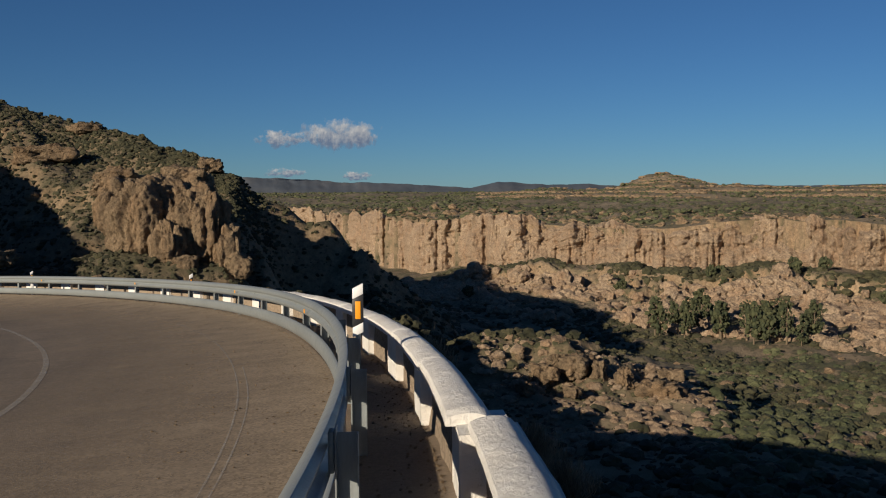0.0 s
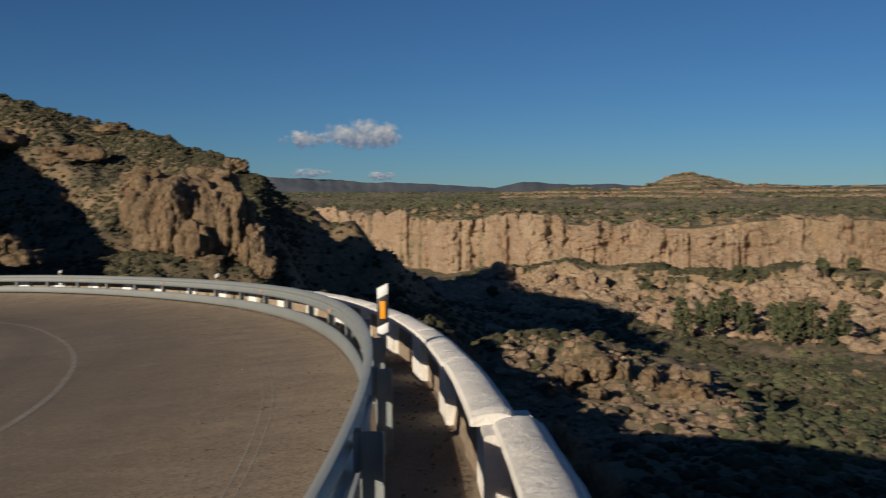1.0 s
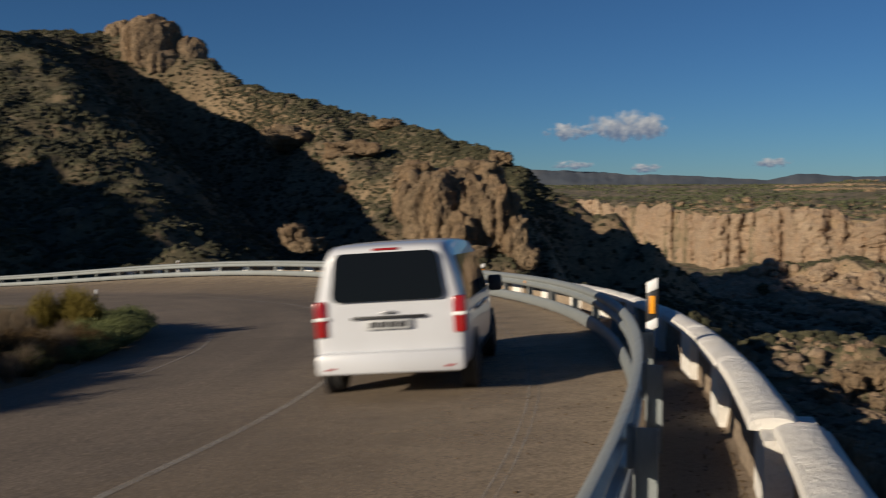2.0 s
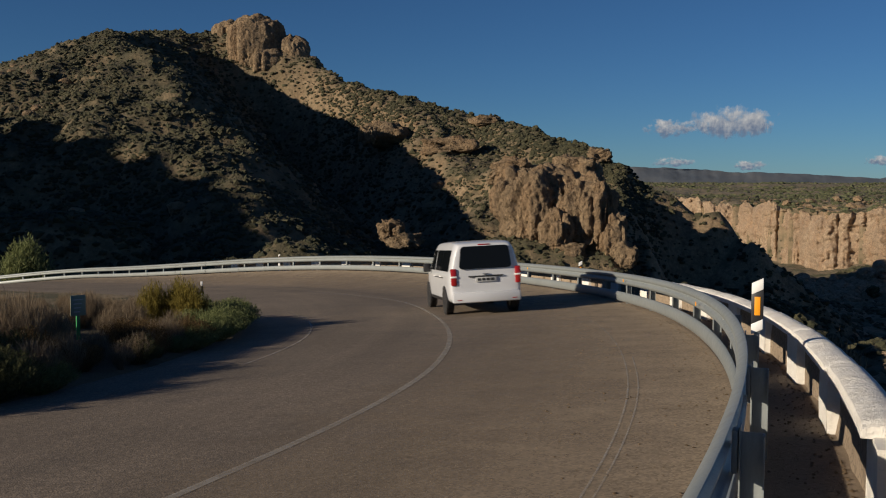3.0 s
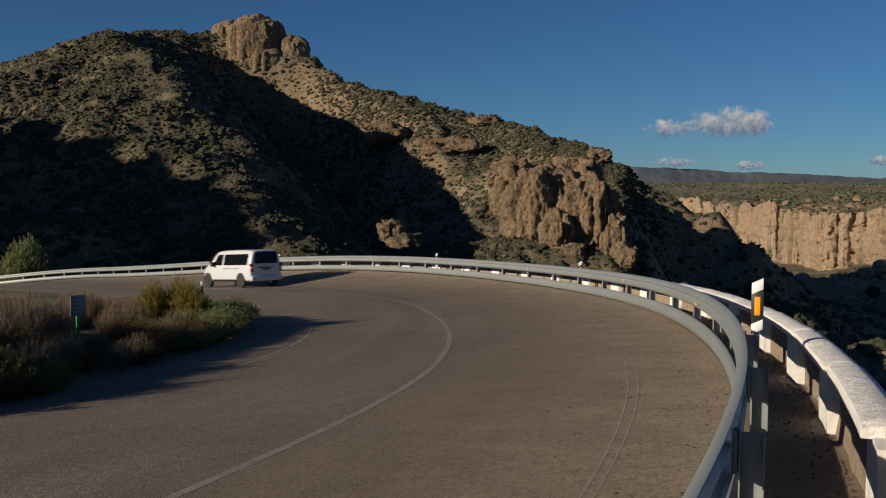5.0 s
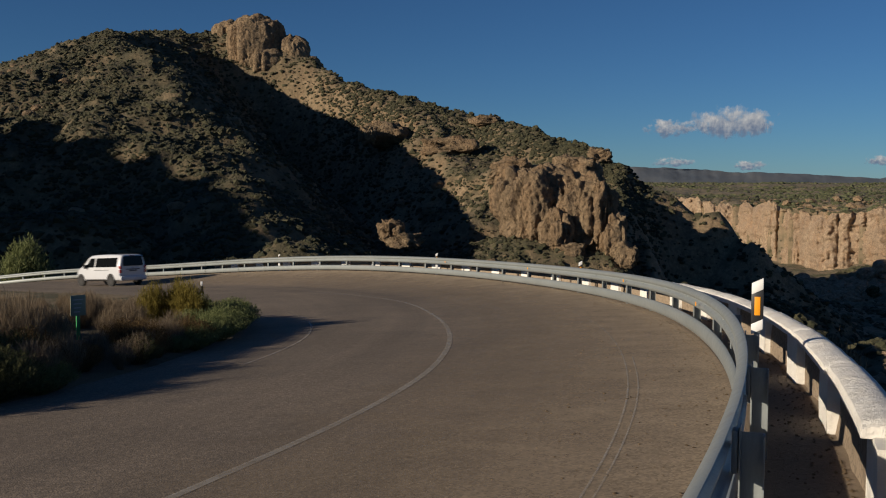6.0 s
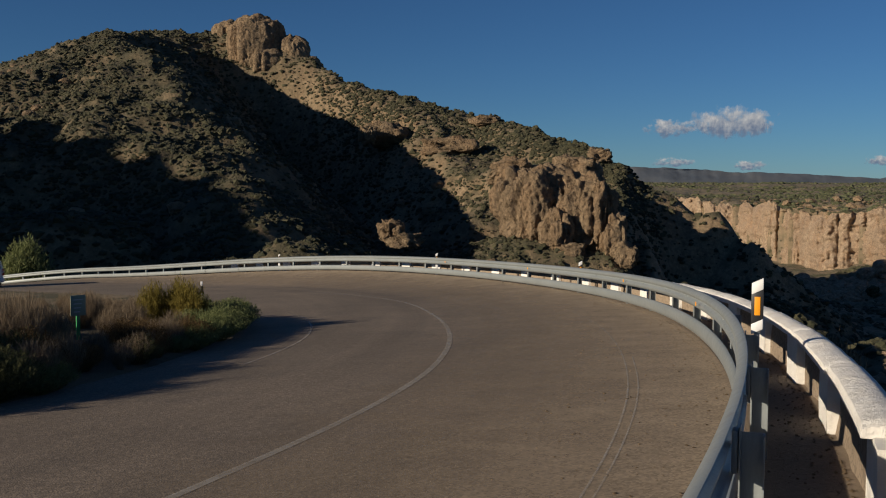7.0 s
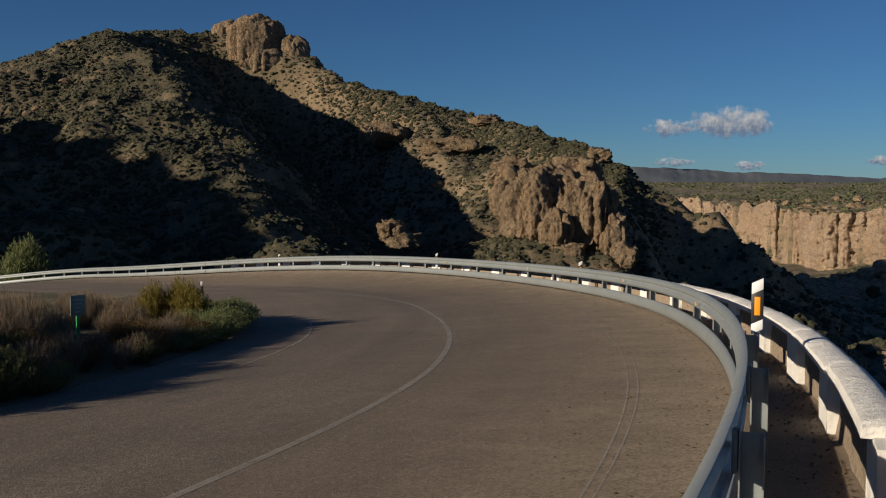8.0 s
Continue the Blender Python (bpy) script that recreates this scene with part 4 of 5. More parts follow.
def build_parapet():
    wall = tagged(new("parapet_wall"), "whitewashed masonry parapet with bare stone panels", "wall")
    rng = random.Random(4)

    def piece(name, material, label, *shape, **more):
        v, f = wall_piece(*shape, **more)
        me = mesh_from(name, v, f, material)
        me.set_sharp_from_angle(angle=radians(40))
        part(name, me, material, wall, label)

    s, k = -17.1 - 3 * PERIOD, 0
    while s < 46:
        o = wall_shift(s - 0.3)
        t = 0.02 * rng.random() - 0.02
        piece("pier", WHITEWASH, "", s - PIER / 2, s + PIER / 2, 0.700 + wall_shift(s - 0.3) * 0.5, 1.0 + o, -0.4, 0.525 + t, k, wobble=0.012)
        o = wall_shift(s + 1.4)
        piece("stone_panel", PANEL, "bare tan stone panel", s + PIER / 2 - 0.01, s + PERIOD - PIER / 2 + 0.01, 0.79 + o, 0.98 + o, -0.4, 0.52, k + 50, wobble=0.03)
        s += PERIOD
        k += 1
    joints = [-26.5, -21.6, -17.16, -14.3, -12.75, -11.2] + [-8.4 + PERIOD * k for k in range(19)]
    for k, (a, b) in enumerate(zip(joints[:-1], joints[1:])):
        o = wall_shift((a + b) / 2)
        high = 0.61 - 0.035 * (o > 0) + 0.015 * rng.random()
        piece("coping", WHITEWASH, "rounded whitewashed coping", a + 0.012, b - 0.012, 0.685 + o + 0.012 * (k % 3), 1.04 + o * 1.05, 0.50, high, k + 90, crown=0.05 + 0.015 * (k % 2), ds=0.1, wobble=0.007)


build_parapet()


# ---- delineators and sign ----
def delineator(s, lat, size=1.0, up=0.0, turn=0.0):
    x, y, h = rail_point(s, lat)
    z = float(road_z(x, y, s, lat)) + up
    thing = tagged(new("delineator_post"), "white and black plastic delineator with an amber reflector", "road marker", "delineators")
    thing.matrix_world = Matrix.Translation((x, y, z)) @ Matrix.Rotation(turn, 4, "Z")
    w = 0.06 * size

    def slab(z0, z1, tilt, grow=0.0):
        bm = bmesh.new()
        box(bm, (-w - grow, -0.035 - grow, z0), (w + grow, 0.035 + grow, z1), 0.008)
        for q in bm.verts:
            q.co.z += tilt * q.co.x / w
        return bm

    part("shaft", slab(0.50 * size if up else -0.25, 0.62 * size, 0.03), WHITE, thing)
    if up:
        part("bracket", boxed((-0.03, -0.02, -up + 0.35), (0.03, 0.02, 0.52 * size), 0.005), STEEL, thing, "steel bracket")
    part("dark_band", slab(0.61 * size, 0.93 * size, 0.03, 0.003), BLACK, thing, "slanted black band")
    part("cap", slab(0.93 * size, 1.05 * size, 0.03), WHITE, thing)
    part("reflector", boxed((-0.03 * size, -0.046, 0.68 * size), (0.03 * size, -0.036, 0.88 * size), 0.004), AMBER, thing, "amber reflector")
    return thing


delineator(-12.9, -0.16, 1.0, 0.26, -0.3)
delineator(8.0, -0.2, 0.95)
delineator(22.5, -0.2, 0.95)
delineator(38.0, -0.2, 0.95)
delineator(13.0, 11.9, 0.8, 0.0, 1.9)


def build_sign():
    x, y = -7.2, 18.6
    z = land_at(x, y) - 0.28
    sign = tagged(new("small_sign"), "small faded sign panel on a green post", "sign")
    sign.matrix_world = Matrix.Translation((x, y, z)) @ Matrix.Rotation(0.72, 4, "Z")
    bm = bmesh.new()
    box(bm, (-0.035, -0.02, -0.2), (0.035, 0.02, 1.12), 0.006)
    part("post", bm, SIGNGREEN, sign, "green painted post")
    part("panel", boxed((-0.15, -0.035, 0.76), (0.15, -0.021, 1.17), 0.006), SIGNFACE, sign)
    for k in range(4):
        part("text_bar", boxed((-0.09, -0.038, 1.07 - 0.08 * k), (0.09 - 0.02 * k, -0.0345, 1.09 - 0.08 * k)), GREY, sign)


build_sign()


# ---- plants inside the bend ----
def blade_bush(name, n, size, seed, material, spread=1.0, leaf=0.07, width=0.012, up=0.6, label="", category="shrub"):
    """A bush of stems with many thin leaves; size is (width, depth, height)."""
    rng = np.random.default_rng(seed)
    stems = max(8, n // 26)
    ang = rng.uniform(0, 6.283, stems)
    lean = rng.uniform(0.0, 1.0, stems) ** 0.6
    tip = np.stack([np.cos(ang) * lean * size[0] / 2, np.sin(ang) * lean * size[1] / 2,
                    size[2] * (1 - 0.45 * lean ** 2) * rng.uniform(0.7, 1.05, stems)], -1)
    root = np.stack([np.cos(ang) * 0.25 * lean * size[0] / 2, np.sin(ang) * 0.25 * lean * size[1] / 2, np.zeros(stems) - 0.05], -1)
    which = rng.integers(0, stems, n)
    t = rng.uniform(0.12, 1.0, n)[:, None] ** 0.7
    base = root[which] * (1 - t) + tip[which] * t + rng.normal(0, 0.035, (n, 3)) * spread
    d = rng.normal(0, 1, (n, 3))
    d[:, 2] = np.abs(d[:, 2]) * up + 0.15 + up * 0.8
    d /= np.linalg.norm(d, axis=1)[:, None]
    ln = leaf * rng.uniform(0.5, 1.6, n)[:, None]
    side = np.cross(d, rng.normal(0, 1, (n, 3)))
    side /= np.linalg.norm(side, axis=1)[:, None]
    wd = width * rng.uniform(0.6, 1.5, n)[:, None]
    v = np.stack([base - side * wd / 2, base + d * ln * 0.5 + side * wd * 0.6, base + d * ln, base + d * ln * 0.5 - side * wd * 0.6], 1)
    f = np.arange(n * 4).reshape(n, 4)
    # the stems
    sv, sf = [], []
    for k in range(stems):
        a, b = root[k], tip[k]
        s = np.array([0.006, 0.0, 0.0])
        q = np.array([0.0, 0.006, 0.0])
        at = n * 4 + len(sv)
        sv += [a - s, a + s, b + s * 0.3, b - s * 0.3, a - q, a + q, b + q * 0.3, b - q * 0.3]
        sf += [[at, at + 1, at + 2, at + 3], [at + 4, at + 5, at + 6, at + 7]]
    v = np.concatenate([v.reshape(-1, 3), np.array(sv)])
    f = np.concatenate([f, np.array(sf)])
    return mesh_from(name, v, f, material)


def plant(name, me, x, y, label, category="shrub", scale=1.0, turn=0.0, group="plants inside the bend"):
    ob = new(name, me)
    ob.matrix_world = Matrix.Translation((x, y, land_at(x, y))) @ Matrix.Rotation(turn, 4, "Z") @ Matrix.Scale(scale, 4)
    return tagged(ob, label, category, group)


def build_island():
    rng = random.Random(11)
    green = [blade_bush("green_shrub", 5200, (1.9, 1.9, 0.85), 20 + k, GREEN, leaf=0.10, width=0.016) for k in range(2)]
    olive = [blade_bush("olive_shrub", 8000, (1.6, 1.5, 1.9), 30 + k, OLIVE, leaf=0.15, width=0.013, up=1.8) for k in range(2)]
    straw = [blade_bush("dry_grass_tuft", 2600, (1.5, 1.5, 1.35), 40 + k, STRAW, leaf=0.34, width=0.008, up=2.2) for k in range(2)]
    brown = [blade_bush("rusty_shrub", 4200, (1.7, 1.6, 1.0), 50 + k, BROWN, leaf=0.09, width=0.014) for k in range(2)]
    dark = [blade_bush("dark_shrub", 5200, (2.4, 2.2, 1.2), 60 + k, SHADELEAF, leaf=0.10, width=0.018) for k in range(2)]

    def put(kind, s, lat, scale, name, label):
        x, y, h = rail_point(s, lat)
        if kind is not straw and kind is not olive and abs(x + 0.387 * y) < 0.75 and 15.2 < y < 18.8:
            return
        plant(name, rng.choice(kind), float(x), float(y), label, "grass" if "grass" in name else "shrub", scale, rng.uniform(0, 6.28))

    for s, lat, sc in ((-5.0, 9.55, 0.6), (-4.0, 9.6, 0.66), (-3.0, 9.75, 0.72), (-2.0, 9.85, 0.75), (-1.0, 9.95, 0.75), (0.0, 10.1, 0.74), (1.0, 10.25, 0.74), (2.2, 10.45, 0.68), (3.2, 10.7, 0.6),
                       (-0.8, 10.9, 0.74), (0.6, 11.0, 0.74), (1.8, 11.3, 0.68), (-6.2, 9.4, 0.5), (-2.6, 10.5, 0.6), (3.0, 11.6, 0.6)):
        put(green, s, lat, sc, "green_shrub", "fresh green feathery shrub at the road's edge")
    for s, lat, sc in ((-1.75, 10.75, 0.60), (-1.3, 11.1, 0.60), (-1.7, 11.6, 0.55)):
        put(olive, s, lat, sc, "olive_shrub", "tall yellow-green bush beside the bend")
    for k in range(115):
        s = rng.uniform(-15, 8)
        put(straw, s, 10.6 + 5.8 * rng.random(), rng.uniform(0.75, 1.05) * (0.76 - 0.03 * (max(s, -11) + 11)), "dry_grass_tuft", "tuft of tall dry straw-coloured grass")
    for k in range(24):
        s = rng.uniform(-12, -4.5)
        put(brown, s, 9.5 + 3.5 * rng.random(), rng.uniform(0.42, 0.68), "rusty_shrub", "low rusty brown dry shrub")
    for k in range(16):
        s = rng.uniform(-15, -7.5)
        put(dark, s, 9.25 + 4.0 * rng.random() ** 1.5, rng.uniform(0.28, 0.45) * (1.0 if s > -11 else 1.3), "dark_shrub", "low green shrub with leaves coloured dark for shade")
    for k in range(34):
        s = rng.uniform(-13, -3.5)
        kind, name, label = rng.choice(((straw, "dry_grass_tuft", "low tuft of dry grass at the road's edge"), (green, "green_shrub", "low green shrub at the road's edge"),
                                        (brown, "rusty_shrub", "low rusty brown dry shrub"), (straw, "dry_grass_tuft", "low tuft of dry grass at the road's edge")))
        put(kind, s, 9.15 + 0.5 * float(smooth(-8, -4, s)) + 1.2 * rng.random(), rng.uniform(0.28, 0.45), name, label)
    # shrubs added out of view to cast shade over the island's left
    for x, y, sc in ((-10.0, 12.2, 1.5), (-11.5, 14.5, 1.6), (-9.3, 10.3, 1.4), (-13.0, 17.0, 1.6), (-14.5, 20.0, 1.5), (-16.5, 23.5, 1.6), (-18.5, 27.0, 1.5), (-12.8, 12.0, 1.7)):
        plant("dark_shrub", rng.choice(dark), x, y, "dark green shrub added out of view to shade the island", "shrub", sc, rng.uniform(0, 6.28))
    for k in range(10):
        put(green, rng.uniform(-14, -8), rng.uniform(10.6, 14), rng.uniform(0.6, 0.9), "green_shrub", "green feathery shrub among dry grass")


build_island()


def build_bank():
    """Plants on the lip of the bank outside the parapet, and loose stones behind the rail."""
    rng = random.Random(23)
    kinds = [("dry_grass_tuft", blade_bush("dry_grass_tuft", 1500, (0.9, 0.9, 0.55), 71, STRAW, leaf=0.2, width=0.007, up=1.8), "dry grass tuft on the bank outside the wall", "grass"),
             ("rusty_shrub", blade_bush("rusty_shrub", 2200, (1.1, 1.0, 0.5), 72, BROWN, leaf=0.07, width=0.012), "low dry shrub on the bank outside the wall", "shrub"),
             ("dark_shrub", blade_bush("dark_shrub", 2600, (1.3, 1.2, 0.65), 73, SHADELEAF, leaf=0.08, width=0.014), "dark low shrub on the bank outside the wall", "shrub")]
    for k in range(90):
        name, me, label, cat = rng.choice(kinds)
        x, y, h = rail_point(rng.uniform(-22, 40), -1.7 - 5.5 * rng.random() ** 1.3)
        plant(name, me, float(x), float(y), label, cat, rng.uniform(0.5, 1.2), rng.uniform(0, 6.28), "plants on the bank")
    r = np.random.default_rng(31)
    n = 7500
    s = r.uniform(-24, 20, n)
    lat = np.where(r.uniform(0, 1, n) < 0.6, -0.72 + 0.75 * r.uniform(0, 1, n) ** 2.6, 0.12 + 2.0 * r.uniform(0, 1, n) ** 2.2)
    x, y, z = on_road(s, lat, 0.004)
    size = 0.008 + 0.03 * r.uniform(0, 1, n) ** 5
    tagged(new("loose_stones", scatter_mesh("loose_stones", np.stack([x, y, z], -1), size, ROCK, kinds=6, level=1, rough=0.25, squash=0.7, seed=32)),
           "loose stones and gravel beside the rail", "stones", kind="stuff")


build_bank()


def build_trees():
    """Eucalypt-like trees in the gorge and a small one behind the rail."""
    rng = np.random.default_rng(21)

    def tree(x, y, height, width, seed, label, material=PINE, base=None):
        z = land_at(x, y) if base is None else base
        r = np.random.default_rng(seed)
        thing = tagged(new("tree"), label, "tree", "trees in the gorge")
        thing.matrix_world = Matrix.Translation((x, y, z))
        bm = bmesh.new()
        bmesh.ops.create_cone(bm, segments=7, radius1=height * 0.025, radius2=height * 0.008, depth=height * 0.8,
                              matrix=Matrix.Translation((0, 0, height * 0.38)))
        for q in range(6):
            a = q * 1.1 + seed
            m = Matrix.Translation((0, 0, height * (0.3 + 0.07 * q))) @ Matrix.Rotation(a, 4, "Z") @ Matrix.Rotation(0.7, 4, "Y") @ Matrix.Translation((0, 0, width * 0.3))
            bmesh.ops.create_cone(bm, segments=5, radius1=height * 0.01, radius2=height * 0.003, depth=width * 0.6, matrix=m)
        part("trunk", bm, STRAW, thing, "pale bare trunk")
        n = 90
        h = r.uniform(0.22, 1.0, n)
        a = r.uniform(0, 6.283, n)
        rad = width / 2 * np.sqrt(r.uniform(0, 1, n)) * (1.15 - 0.75 * np.abs(h - 0.55) / 0.55)
        p = np.stack([np.cos(a) * rad, np.sin(a) * rad, h * height], -1)
        me = scatter_mesh("crown", p, r.uniform(0.10, 0.26, n) * width, material, rough=0.6, squash=1.2, seed=seed)
        part("crown", me, material, thing)

    for k in range(26):
        az = radians(rng.uniform(35.5, 44.5))
        r = rng.uniform(268, 305)
        tree(r * math.sin(az), r * math.cos(az), rng.uniform(6, 12), rng.uniform(3.0, 5.5), 100 + k, "slender dark green tree on the gorge floor")
    for k in range(14):
        az = radians(rng.uniform(24, 50))
        r = rng.uniform(360, 432)
        tree(r * math.sin(az), r * math.cos(az), rng.uniform(3, 6), rng.uniform(3, 6), 140 + k, "round dark tree below the cliff")


build_trees()


def build_tamarisk():
    thing = tagged(new("tree"), "feathery pale green tree behind the guard rail", "tree")
    thing.matrix_world = Matrix.Translation((-38.8, 88.0, -9.4))
    bm = bmesh.new()
    for k in range(5):
        m = Matrix.Rotation(k * 1.25, 4, "Z") @ Matrix.Rotation(0.28, 4, "Y") @ Matrix.Translation((0, 0, 1.9))
        bmesh.ops.create_cone(bm, segments=7, radius1=0.11, radius2=0.03, depth=3.8, matrix=m)
    part("trunk", bm, STRAW, thing, "several slender stems")
    part("crown", blade_bush("crown", 9000, (5.0, 4.2, 6.2), 91, GREEN, spread=5.0, leaf=0.42, width=0.07, up=0.9), GREEN, thing)


build_tamarisk()


# ---- clouds ----
def cloud(px, py, w, h, seed):
    d = 4600.0
    x, z = (px - 784) / 1681 * d, 1.88 + (325 - py) / 1681 * d
    bm = bmesh.new()
    bmesh.ops.create_grid(bm, x_segments=1, y_segments=1, size=1.0, matrix=Matrix.Rotation(radians(90), 4, "X"))
    me = bpy.data.meshes.new("cloud")
    bm.to_mesh(me)
    bm.free()
    me.materials.append(cloud_material(seed))
    ob = new("cloud", me)
    ob.matrix_world = Matrix.Translation((x, d, z)) @ Matrix.Rotation(-math.atan2(x, d), 4, "Z") @ Matrix.Diagonal((w / 1681 * d, 1, h / 1681 * d, 1))
    tagged(ob, "small white fair-weather cloud", "cloud", "clouds", "structure")


cloud(1292, 218, 92, 40, 0)
cloud(1330, 222, 46, 30, 5)
cloud(1258, 222, 44, 26, 6)
cloud(1185, 228, 60, 22, 1)
cloud(1190, 288, 50, 12, 2)
cloud(1325, 293, 42, 12, 3)
cloud(1562, 284, 45, 14, 4)


# ---- the van ----
VAN_W = 0.96


def van_section(y):
    """Half section of the body at y (0 at the rear axle): points from sill to roof."""
    roof = np.interp(y, [-0.90, -0.84, -0.6, 0.3, 1.6, 2.35, 2.65, 3.30, 3.45, 3.9, 4.02], [1.78, 1.86, 1.90, 1.93, 1.93, 1.90, 1.80, 1.25, 1.19, 1.02, 0.82])
    half = np.interp(y, [-0.90, -0.84, -0.7, 0.0, 2.8, 3.5, 3.9, 4.02], [0.86, 0.92, 0.95, VAN_W, VAN_W, 0.93, 0.84, 0.72])
    sill = np.interp(y, [-0.90, -0.7, 3.7, 4.02], [0.34, 0.30, 0.27, 0.32])
    belt = min(1.12, roof - 0.10)
    tuck = 0.17
    top = roof - belt
    return [(0.0, sill), (half - 0.10, sill), (half - 0.02, sill + 0.10), (half, sill + 0.35), (half - 0.004, belt - 0.12), (half - 0.02, belt),
            (half - 0.02 - tuck * 0.35, belt + top * 0.40), (half - 0.02 - tuck * 0.75, belt + top * 0.74), (half - 0.02 - tuck * 1.15, belt + top * 0.91),
            (half - 0.25, roof - 0.03), (half - 0.36, roof - 0.008), (0.0, roof)]


def van_body():
    ys = [-0.90, -0.86, -0.80, -0.6, -0.3, 0.2, 0.8, 1.4, 2.0, 2.35, 2.65, 2.85, 3.05, 3.30, 3.45, 3.7, 3.9, 4.0, 4.02]
    v, rows = [], []
    for y in ys:
        half = van_section(y)
        ring = [(a, y, b) for a, b in half] + [(-a, y, b) for a, b in reversed(half[1:-1])]
        rows.append(len(ring))
        v += ring
    k = rows[0]
    bm = bmesh.new()
    vs = [bm.verts.new(c) for c in v]
    for q in grid_faces(len(ys), k, True):
        bm.faces.new([vs[i] for i in q])
    bm.faces.new(vs[:k])
    bm.faces.new(vs[-k:][::-1])
    bmesh.ops.recalc_face_normals(bm, faces=bm.faces)
    return bm


def side_x(y, z):
    pts = van_section(y)[1:]
    zs, xs = [p[1] for p in pts], [p[0] for p in pts]
    return float(np.interp(z, zs, xs))


def side_pane(y0, y1, z0, z1, sign, slant=0.0, proud=0.008, ny=5, nz=4):
    """A pane laid over the body's side."""
    v = []
    for i in range(nz):
        z = z0 + (z1 - z0) * i / (nz - 1)
        for j in range(ny):
            a = y0 + (y1 - y0) * j / (ny - 1)
            if slant and j > 0:
                a -= slant * (i / (nz - 1)) * j / (ny - 1)
            v.append((sign * (side_x(a, z) + proud), a, z))
    n = len(v)
    v += [(x - sign * 0.03, y, z) for x, y, z in v]
    f = grid_faces(nz, ny)
    f = np.concatenate([f if sign > 0 else f[:, ::-1], (f + n)[:, ::-1]])
    return np.array(v), f


def rear_pane(x0, z0, z1, y, lean, top=None):
    bm = bmesh.new()
    t = x0 if top is None else top
    pts = [(-x0, y, z0), (x0, y, z0), (t, y + lean, z1), (-t, y + lean, z1)]
    a = [bm.verts.new(p) for p in pts]
    b = [bm.verts.new((p[0], p[1] + 0.05, p[2])) for p in pts]
    bm.faces.new(a)
    bm.faces.new(b[::-1])
    for i in range(4):
        bm.faces.new((a[i], a[(i + 1) % 4], b[(i + 1) % 4], b[i])[::-1])
    bmesh.ops.recalc_face_normals(bm, faces=bm.faces)
    edges = [e for e in bm.edges if abs(e.verts[0].co.y - e.verts[1].co.y) > 0.03]
    bmesh.ops.bevel(bm, geom=edges, offset=0.09, segments=4, affect="EDGES", profile=0.5)
    return bm


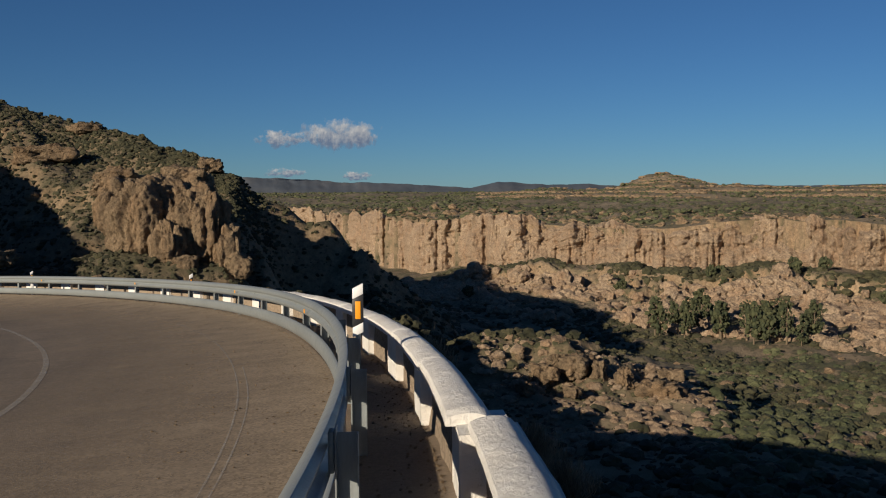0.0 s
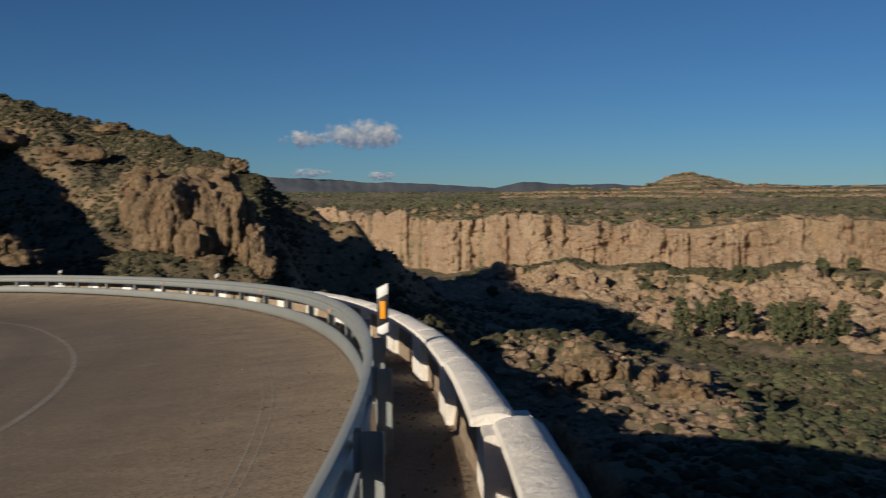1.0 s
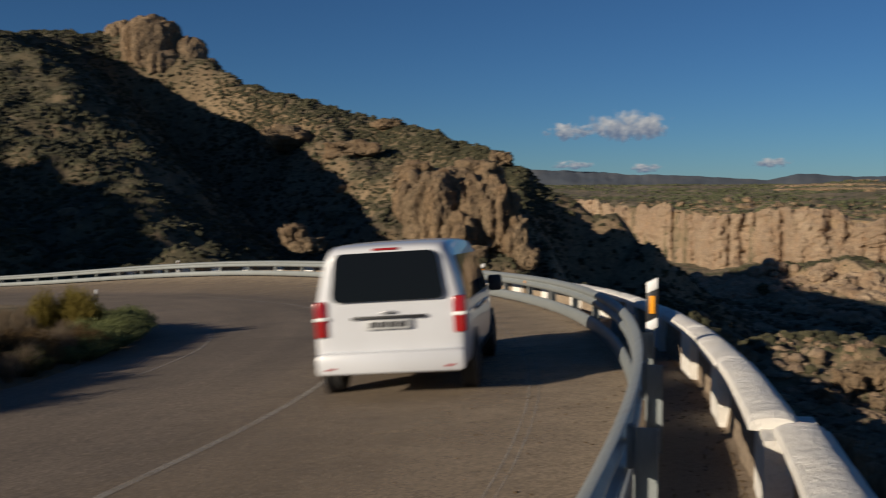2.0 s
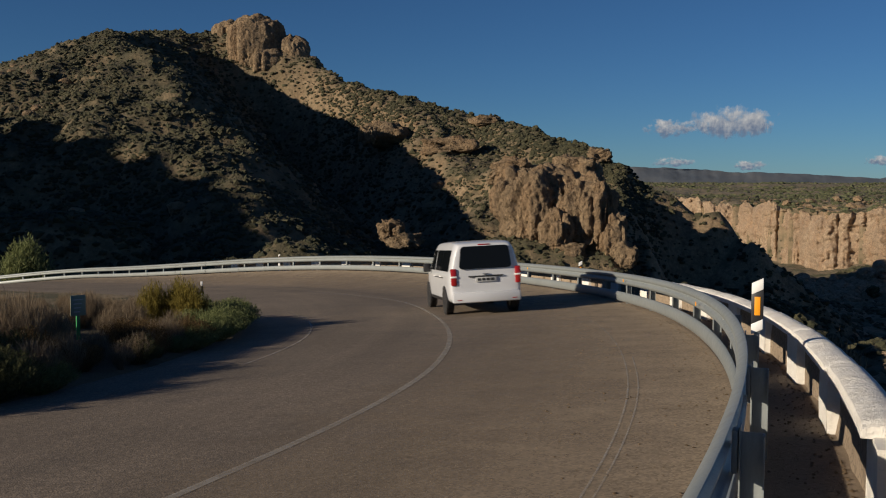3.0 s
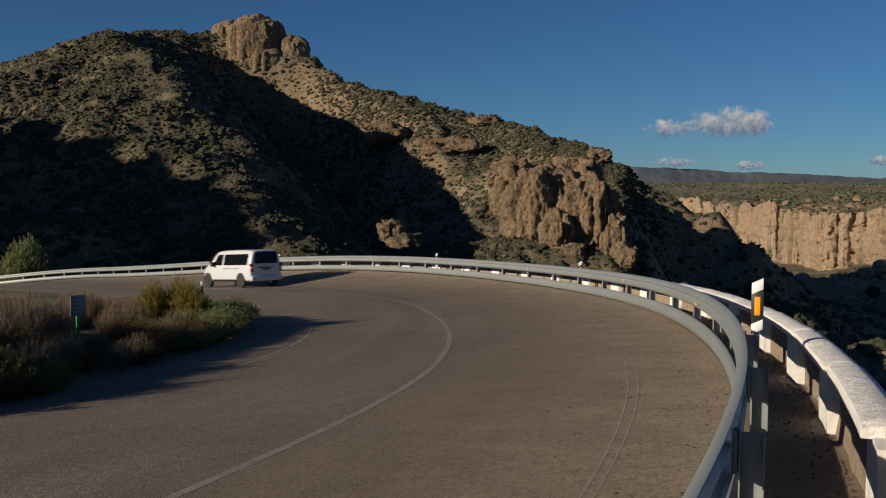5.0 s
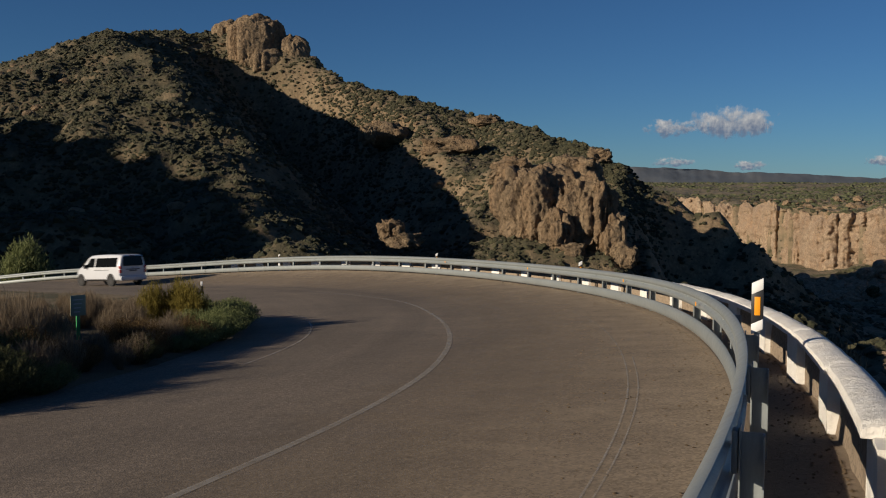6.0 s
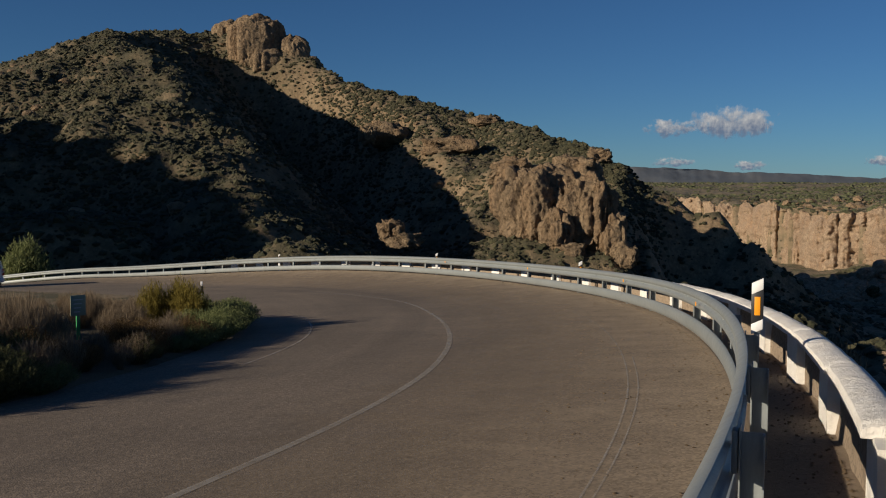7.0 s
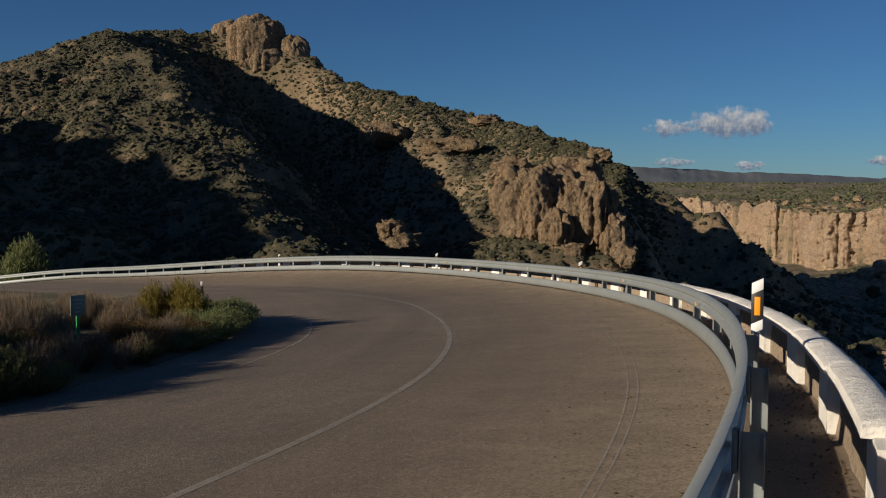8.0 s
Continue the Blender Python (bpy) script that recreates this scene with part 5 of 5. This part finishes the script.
def build_van():
    van = tagged(new("van"), "clean white passenger van with dark tinted windows", "van")
    body = part("body", van_body(), VANWHITE, van)
    sub = body.modifiers.new("rounding", "SUBSURF")
    sub.levels = sub.render_levels = 2
    part("rear_window", rear_pane(0.69, 1.20, 1.78, -0.945, 0.02, 0.62), GLASS, van, "dark tinted rear window")
    for sign in (-1, 1):
        for y0, y1, slant in ((-0.60, 0.52, 0.0), (0.535, 1.66, 0.0), (1.80, 2.72, 0.42)):
            v, f = side_pane(y0, y1, 1.15, 1.70, sign, slant)
            part("side_window", mesh_from("side_window", v, f, GLASS), GLASS, van, "dark tinted side window")
        bm = bmesh.new()
        box(bm, (-0.06, -0.10, 0.78), (0.085, 0.10, 1.22), 0.03)
        lamp = part("tail_light", bm, REDLAMP, van, "red tail light")
        lamp.location = (sign * 0.84, -0.83, 0)
        part("lamp_band", boxed((-0.065, -0.106, 0.985), (0.09, 0.06, 1.03), 0.01), WHITE, lamp, "pale reversing lamp band")
        bm = boxed((-0.11, -0.06, 1.08), (0.11, 0.08, 1.32), 0.04)
        mirror = part("mirror", bm, BLACK, van, "black door mirror")
        mirror.location = (sign * 1.07, 2.55, 0)
        v, f = side_pane(0.15, 1.75, 0.96, 0.985, sign, 0.0, 0.012, 6, 2)
        part("door_rail", mesh_from("door_rail", v, f, BLACK), BLACK, van, "dark sliding-door rail")
        v, f = side_pane(0.50, 2.75, 0.33, 0.42, sign, 0.0, 0.02, 8, 3)
        part("sill_trim", mesh_from("sill_trim", v, f, BLACK), BLACK, van, "black sill trim")
        for y in (0.66, 1.78):
            part("door_handle", boxed((sign * 0.955 - 0.02, y, 0.98), (sign * 0.955 + 0.02, y + 0.2, 1.01), 0.008), WHITE, van)
    bm = boxed((-0.90, -1.0, 0.33), (0.90, -0.80, 0.60), 0.06)
    part("rear_bumper", bm, VANWHITE, van)
    for sign in (-1, 1):
        part("bumper_reflector", boxed((sign * 0.72 - 0.06, -1.006, 0.40), (sign * 0.72 + 0.06, -0.99, 0.42)), REDLAMP, van)
    part("plate_trim", boxed((-0.45, -0.945, 0.985), (0.45, -0.90, 1.02), 0.008), BLACK, van, "dark handle strip over the plate")
    plate = part("number_plate", boxed((-0.27, -0.945, 0.86), (0.27, -0.91, 0.975), 0.004), GREY, van, "number plate with unreadable bars")
    for k in range(4):
        part("plate_bar", boxed((-0.22 + 0.115 * k, -0.949, 0.885), (-0.13 + 0.115 * k, -0.944, 0.95)), BLACK, plate)
    part("badge", boxed((-0.08, -0.940, 1.045), (0.08, -0.91, 1.075), 0.01), ALLOY, van)
    part("brake_light", boxed((-0.16, -0.885, 1.80), (0.16, -0.82, 1.83), 0.008), REDLAMP, van)
    bm = rear_pane(0.80, 1.24, 1.84, 3.40, -0.78, 0.70)
    part("windscreen", bm, GLASS, van, "tinted windscreen")
    tyre = bmesh.new()
    prof = [(0.20, -0.10), (0.30, -0.115), (0.335, -0.09), (0.345, 0.0), (0.335, 0.09), (0.30, 0.115), (0.20, 0.10)]
    rings = []
    for i in range(28):
        a = i / 28 * 2 * math.pi
        rings.append([tyre.verts.new((w, r * math.cos(a), r * math.sin(a))) for r, w in prof])
    for i in range(28):
        for j in range(len(prof) - 1):
            tyre.faces.new((rings[i][j], rings[i][j + 1], rings[(i + 1) % 28][j + 1], rings[(i + 1) % 28][j]))
    bmesh.ops.recalc_face_normals(tyre, faces=tyre.faces)
    tyre_me = None
    wheels = []
    for y in (0.0, 3.275):
        for sign in (-1, 1):
            # a flat black disc paints the shade of the open wheel well
            arch = bmesh.new()
            bmesh.ops.create_cone(arch, cap_ends=True, segments=28, radius1=0.395, radius2=0.395, depth=0.05, matrix=Matrix.Rotation(radians(90), 4, "Y"))
            ob = part("wheel_well_disc", arch, BLACK, van, "flat black disc for the shaded wheel well")
            ob.location = (sign * 0.945, y, 0.37)
            hub = new("wheel")
            hub.parent = van
            hub.location = (sign * 0.87, y, 0.345)
            if tyre_me is None:
                t = part("tyre", tyre, RUBBER, hub)
                tyre_me = t.data
            else:
                t = part("tyre", tyre_me, RUBBER, hub)
            rim = bmesh.new()
            bmesh.ops.create_cone(rim, cap_ends=True, segments=20, radius1=0.215, radius2=0.19, depth=0.15, matrix=Matrix.Rotation(radians(90 * sign), 4, "Y"))
            for q in range(5):
                m = Matrix.Rotation(q * 2 * math.pi / 5, 4, "X") @ Matrix.Translation((sign * 0.075, 0, 0.12))
                made = bmesh.ops.create_cube(rim, size=1.0)
                bmesh.ops.scale(rim, vec=(0.03, 0.05, 0.19), verts=made["verts"])
                bmesh.ops.transform(rim, matrix=m, verts=made["verts"])
            part("rim", rim, ALLOY, hub)
            wheels.append(hub)
    return van, wheels


van, wheels = build_van()

# van: seconds, metres along the rail, metres inside it (rear axle's middle), drift towards the inside
VAN_RUN = [(0.0, -39.5, 4.4, -0.05), (0.5, -32.5, 4.2, -0.08), (1.0, -25.6, 3.8, -0.11), (1.3, -21.0, 3.45, -0.13), (1.5, -18.6, 3.15, -0.14), (1.75, -15.4, 2.98, -0.10),
           (2.0, -11.6, 2.86, -0.01), (2.2, -8.4, 2.97, 0.03), (2.5, -3.8, 3.4, 0.05), (3.0, 2.5, 3.9, 0.05), (3.3, 6.6, 4.25, 0.04), (3.5, 9.3, 4.4, 0.03), (4.0, 17.1, 4.7, 0.03),
           (4.5, 24.0, 5.1, 0.03), (5.0, 31.2, 5.4, 0.02), (5.5, 38.2, 5.65, 0.02), (5.8, 42.5, 5.75, 0.05), (6.0, 45.1, 6.15, 0.12), (6.3, 48.0, 7.2, 0.24), (6.6, 50.7, 8.7, 0.28),
           (7.0, 55.5, 10.8, 0.12), (7.5, 62.0, 11.0, 0.0), (8.0, 68.5, 10.8, -0.02)]


def van_pose(s, lat, lean=0.0):
    def at(ds, dl):
        return Vector(on_road(s + ds, lat + dl))

    back, front = at(0.0, 0.0), at(3.275, 3.275 * lean)
    left, right = at(0.0, 0.8), at(0.0, -0.8)
    fwd = (front - back).normalized()
    up = fwd.cross(left - right).normalized()
    right_axis = fwd.cross(up)
    m = Matrix((right_axis, fwd, up)).transposed().to_4x4()
    m.translation = back
    return m


def motions():
    rows = [(t, van_pose(s, lat, drift)) for t, s, lat, drift in VAN_RUN]
    walk(van, rows)
    # the wheels roll in steps small enough to stay under a quarter turn
    for hub in wheels:
        spin, out, t = 0.0, [], 0.0
        while t <= 8.0001:
            out.append((t, pose(*hub.location, -spin, 0, 0)))
            t += 1 / 30
            spin += 14.5 / 30 / 0.345 * 57.3
        walk(hub, out)


motions()
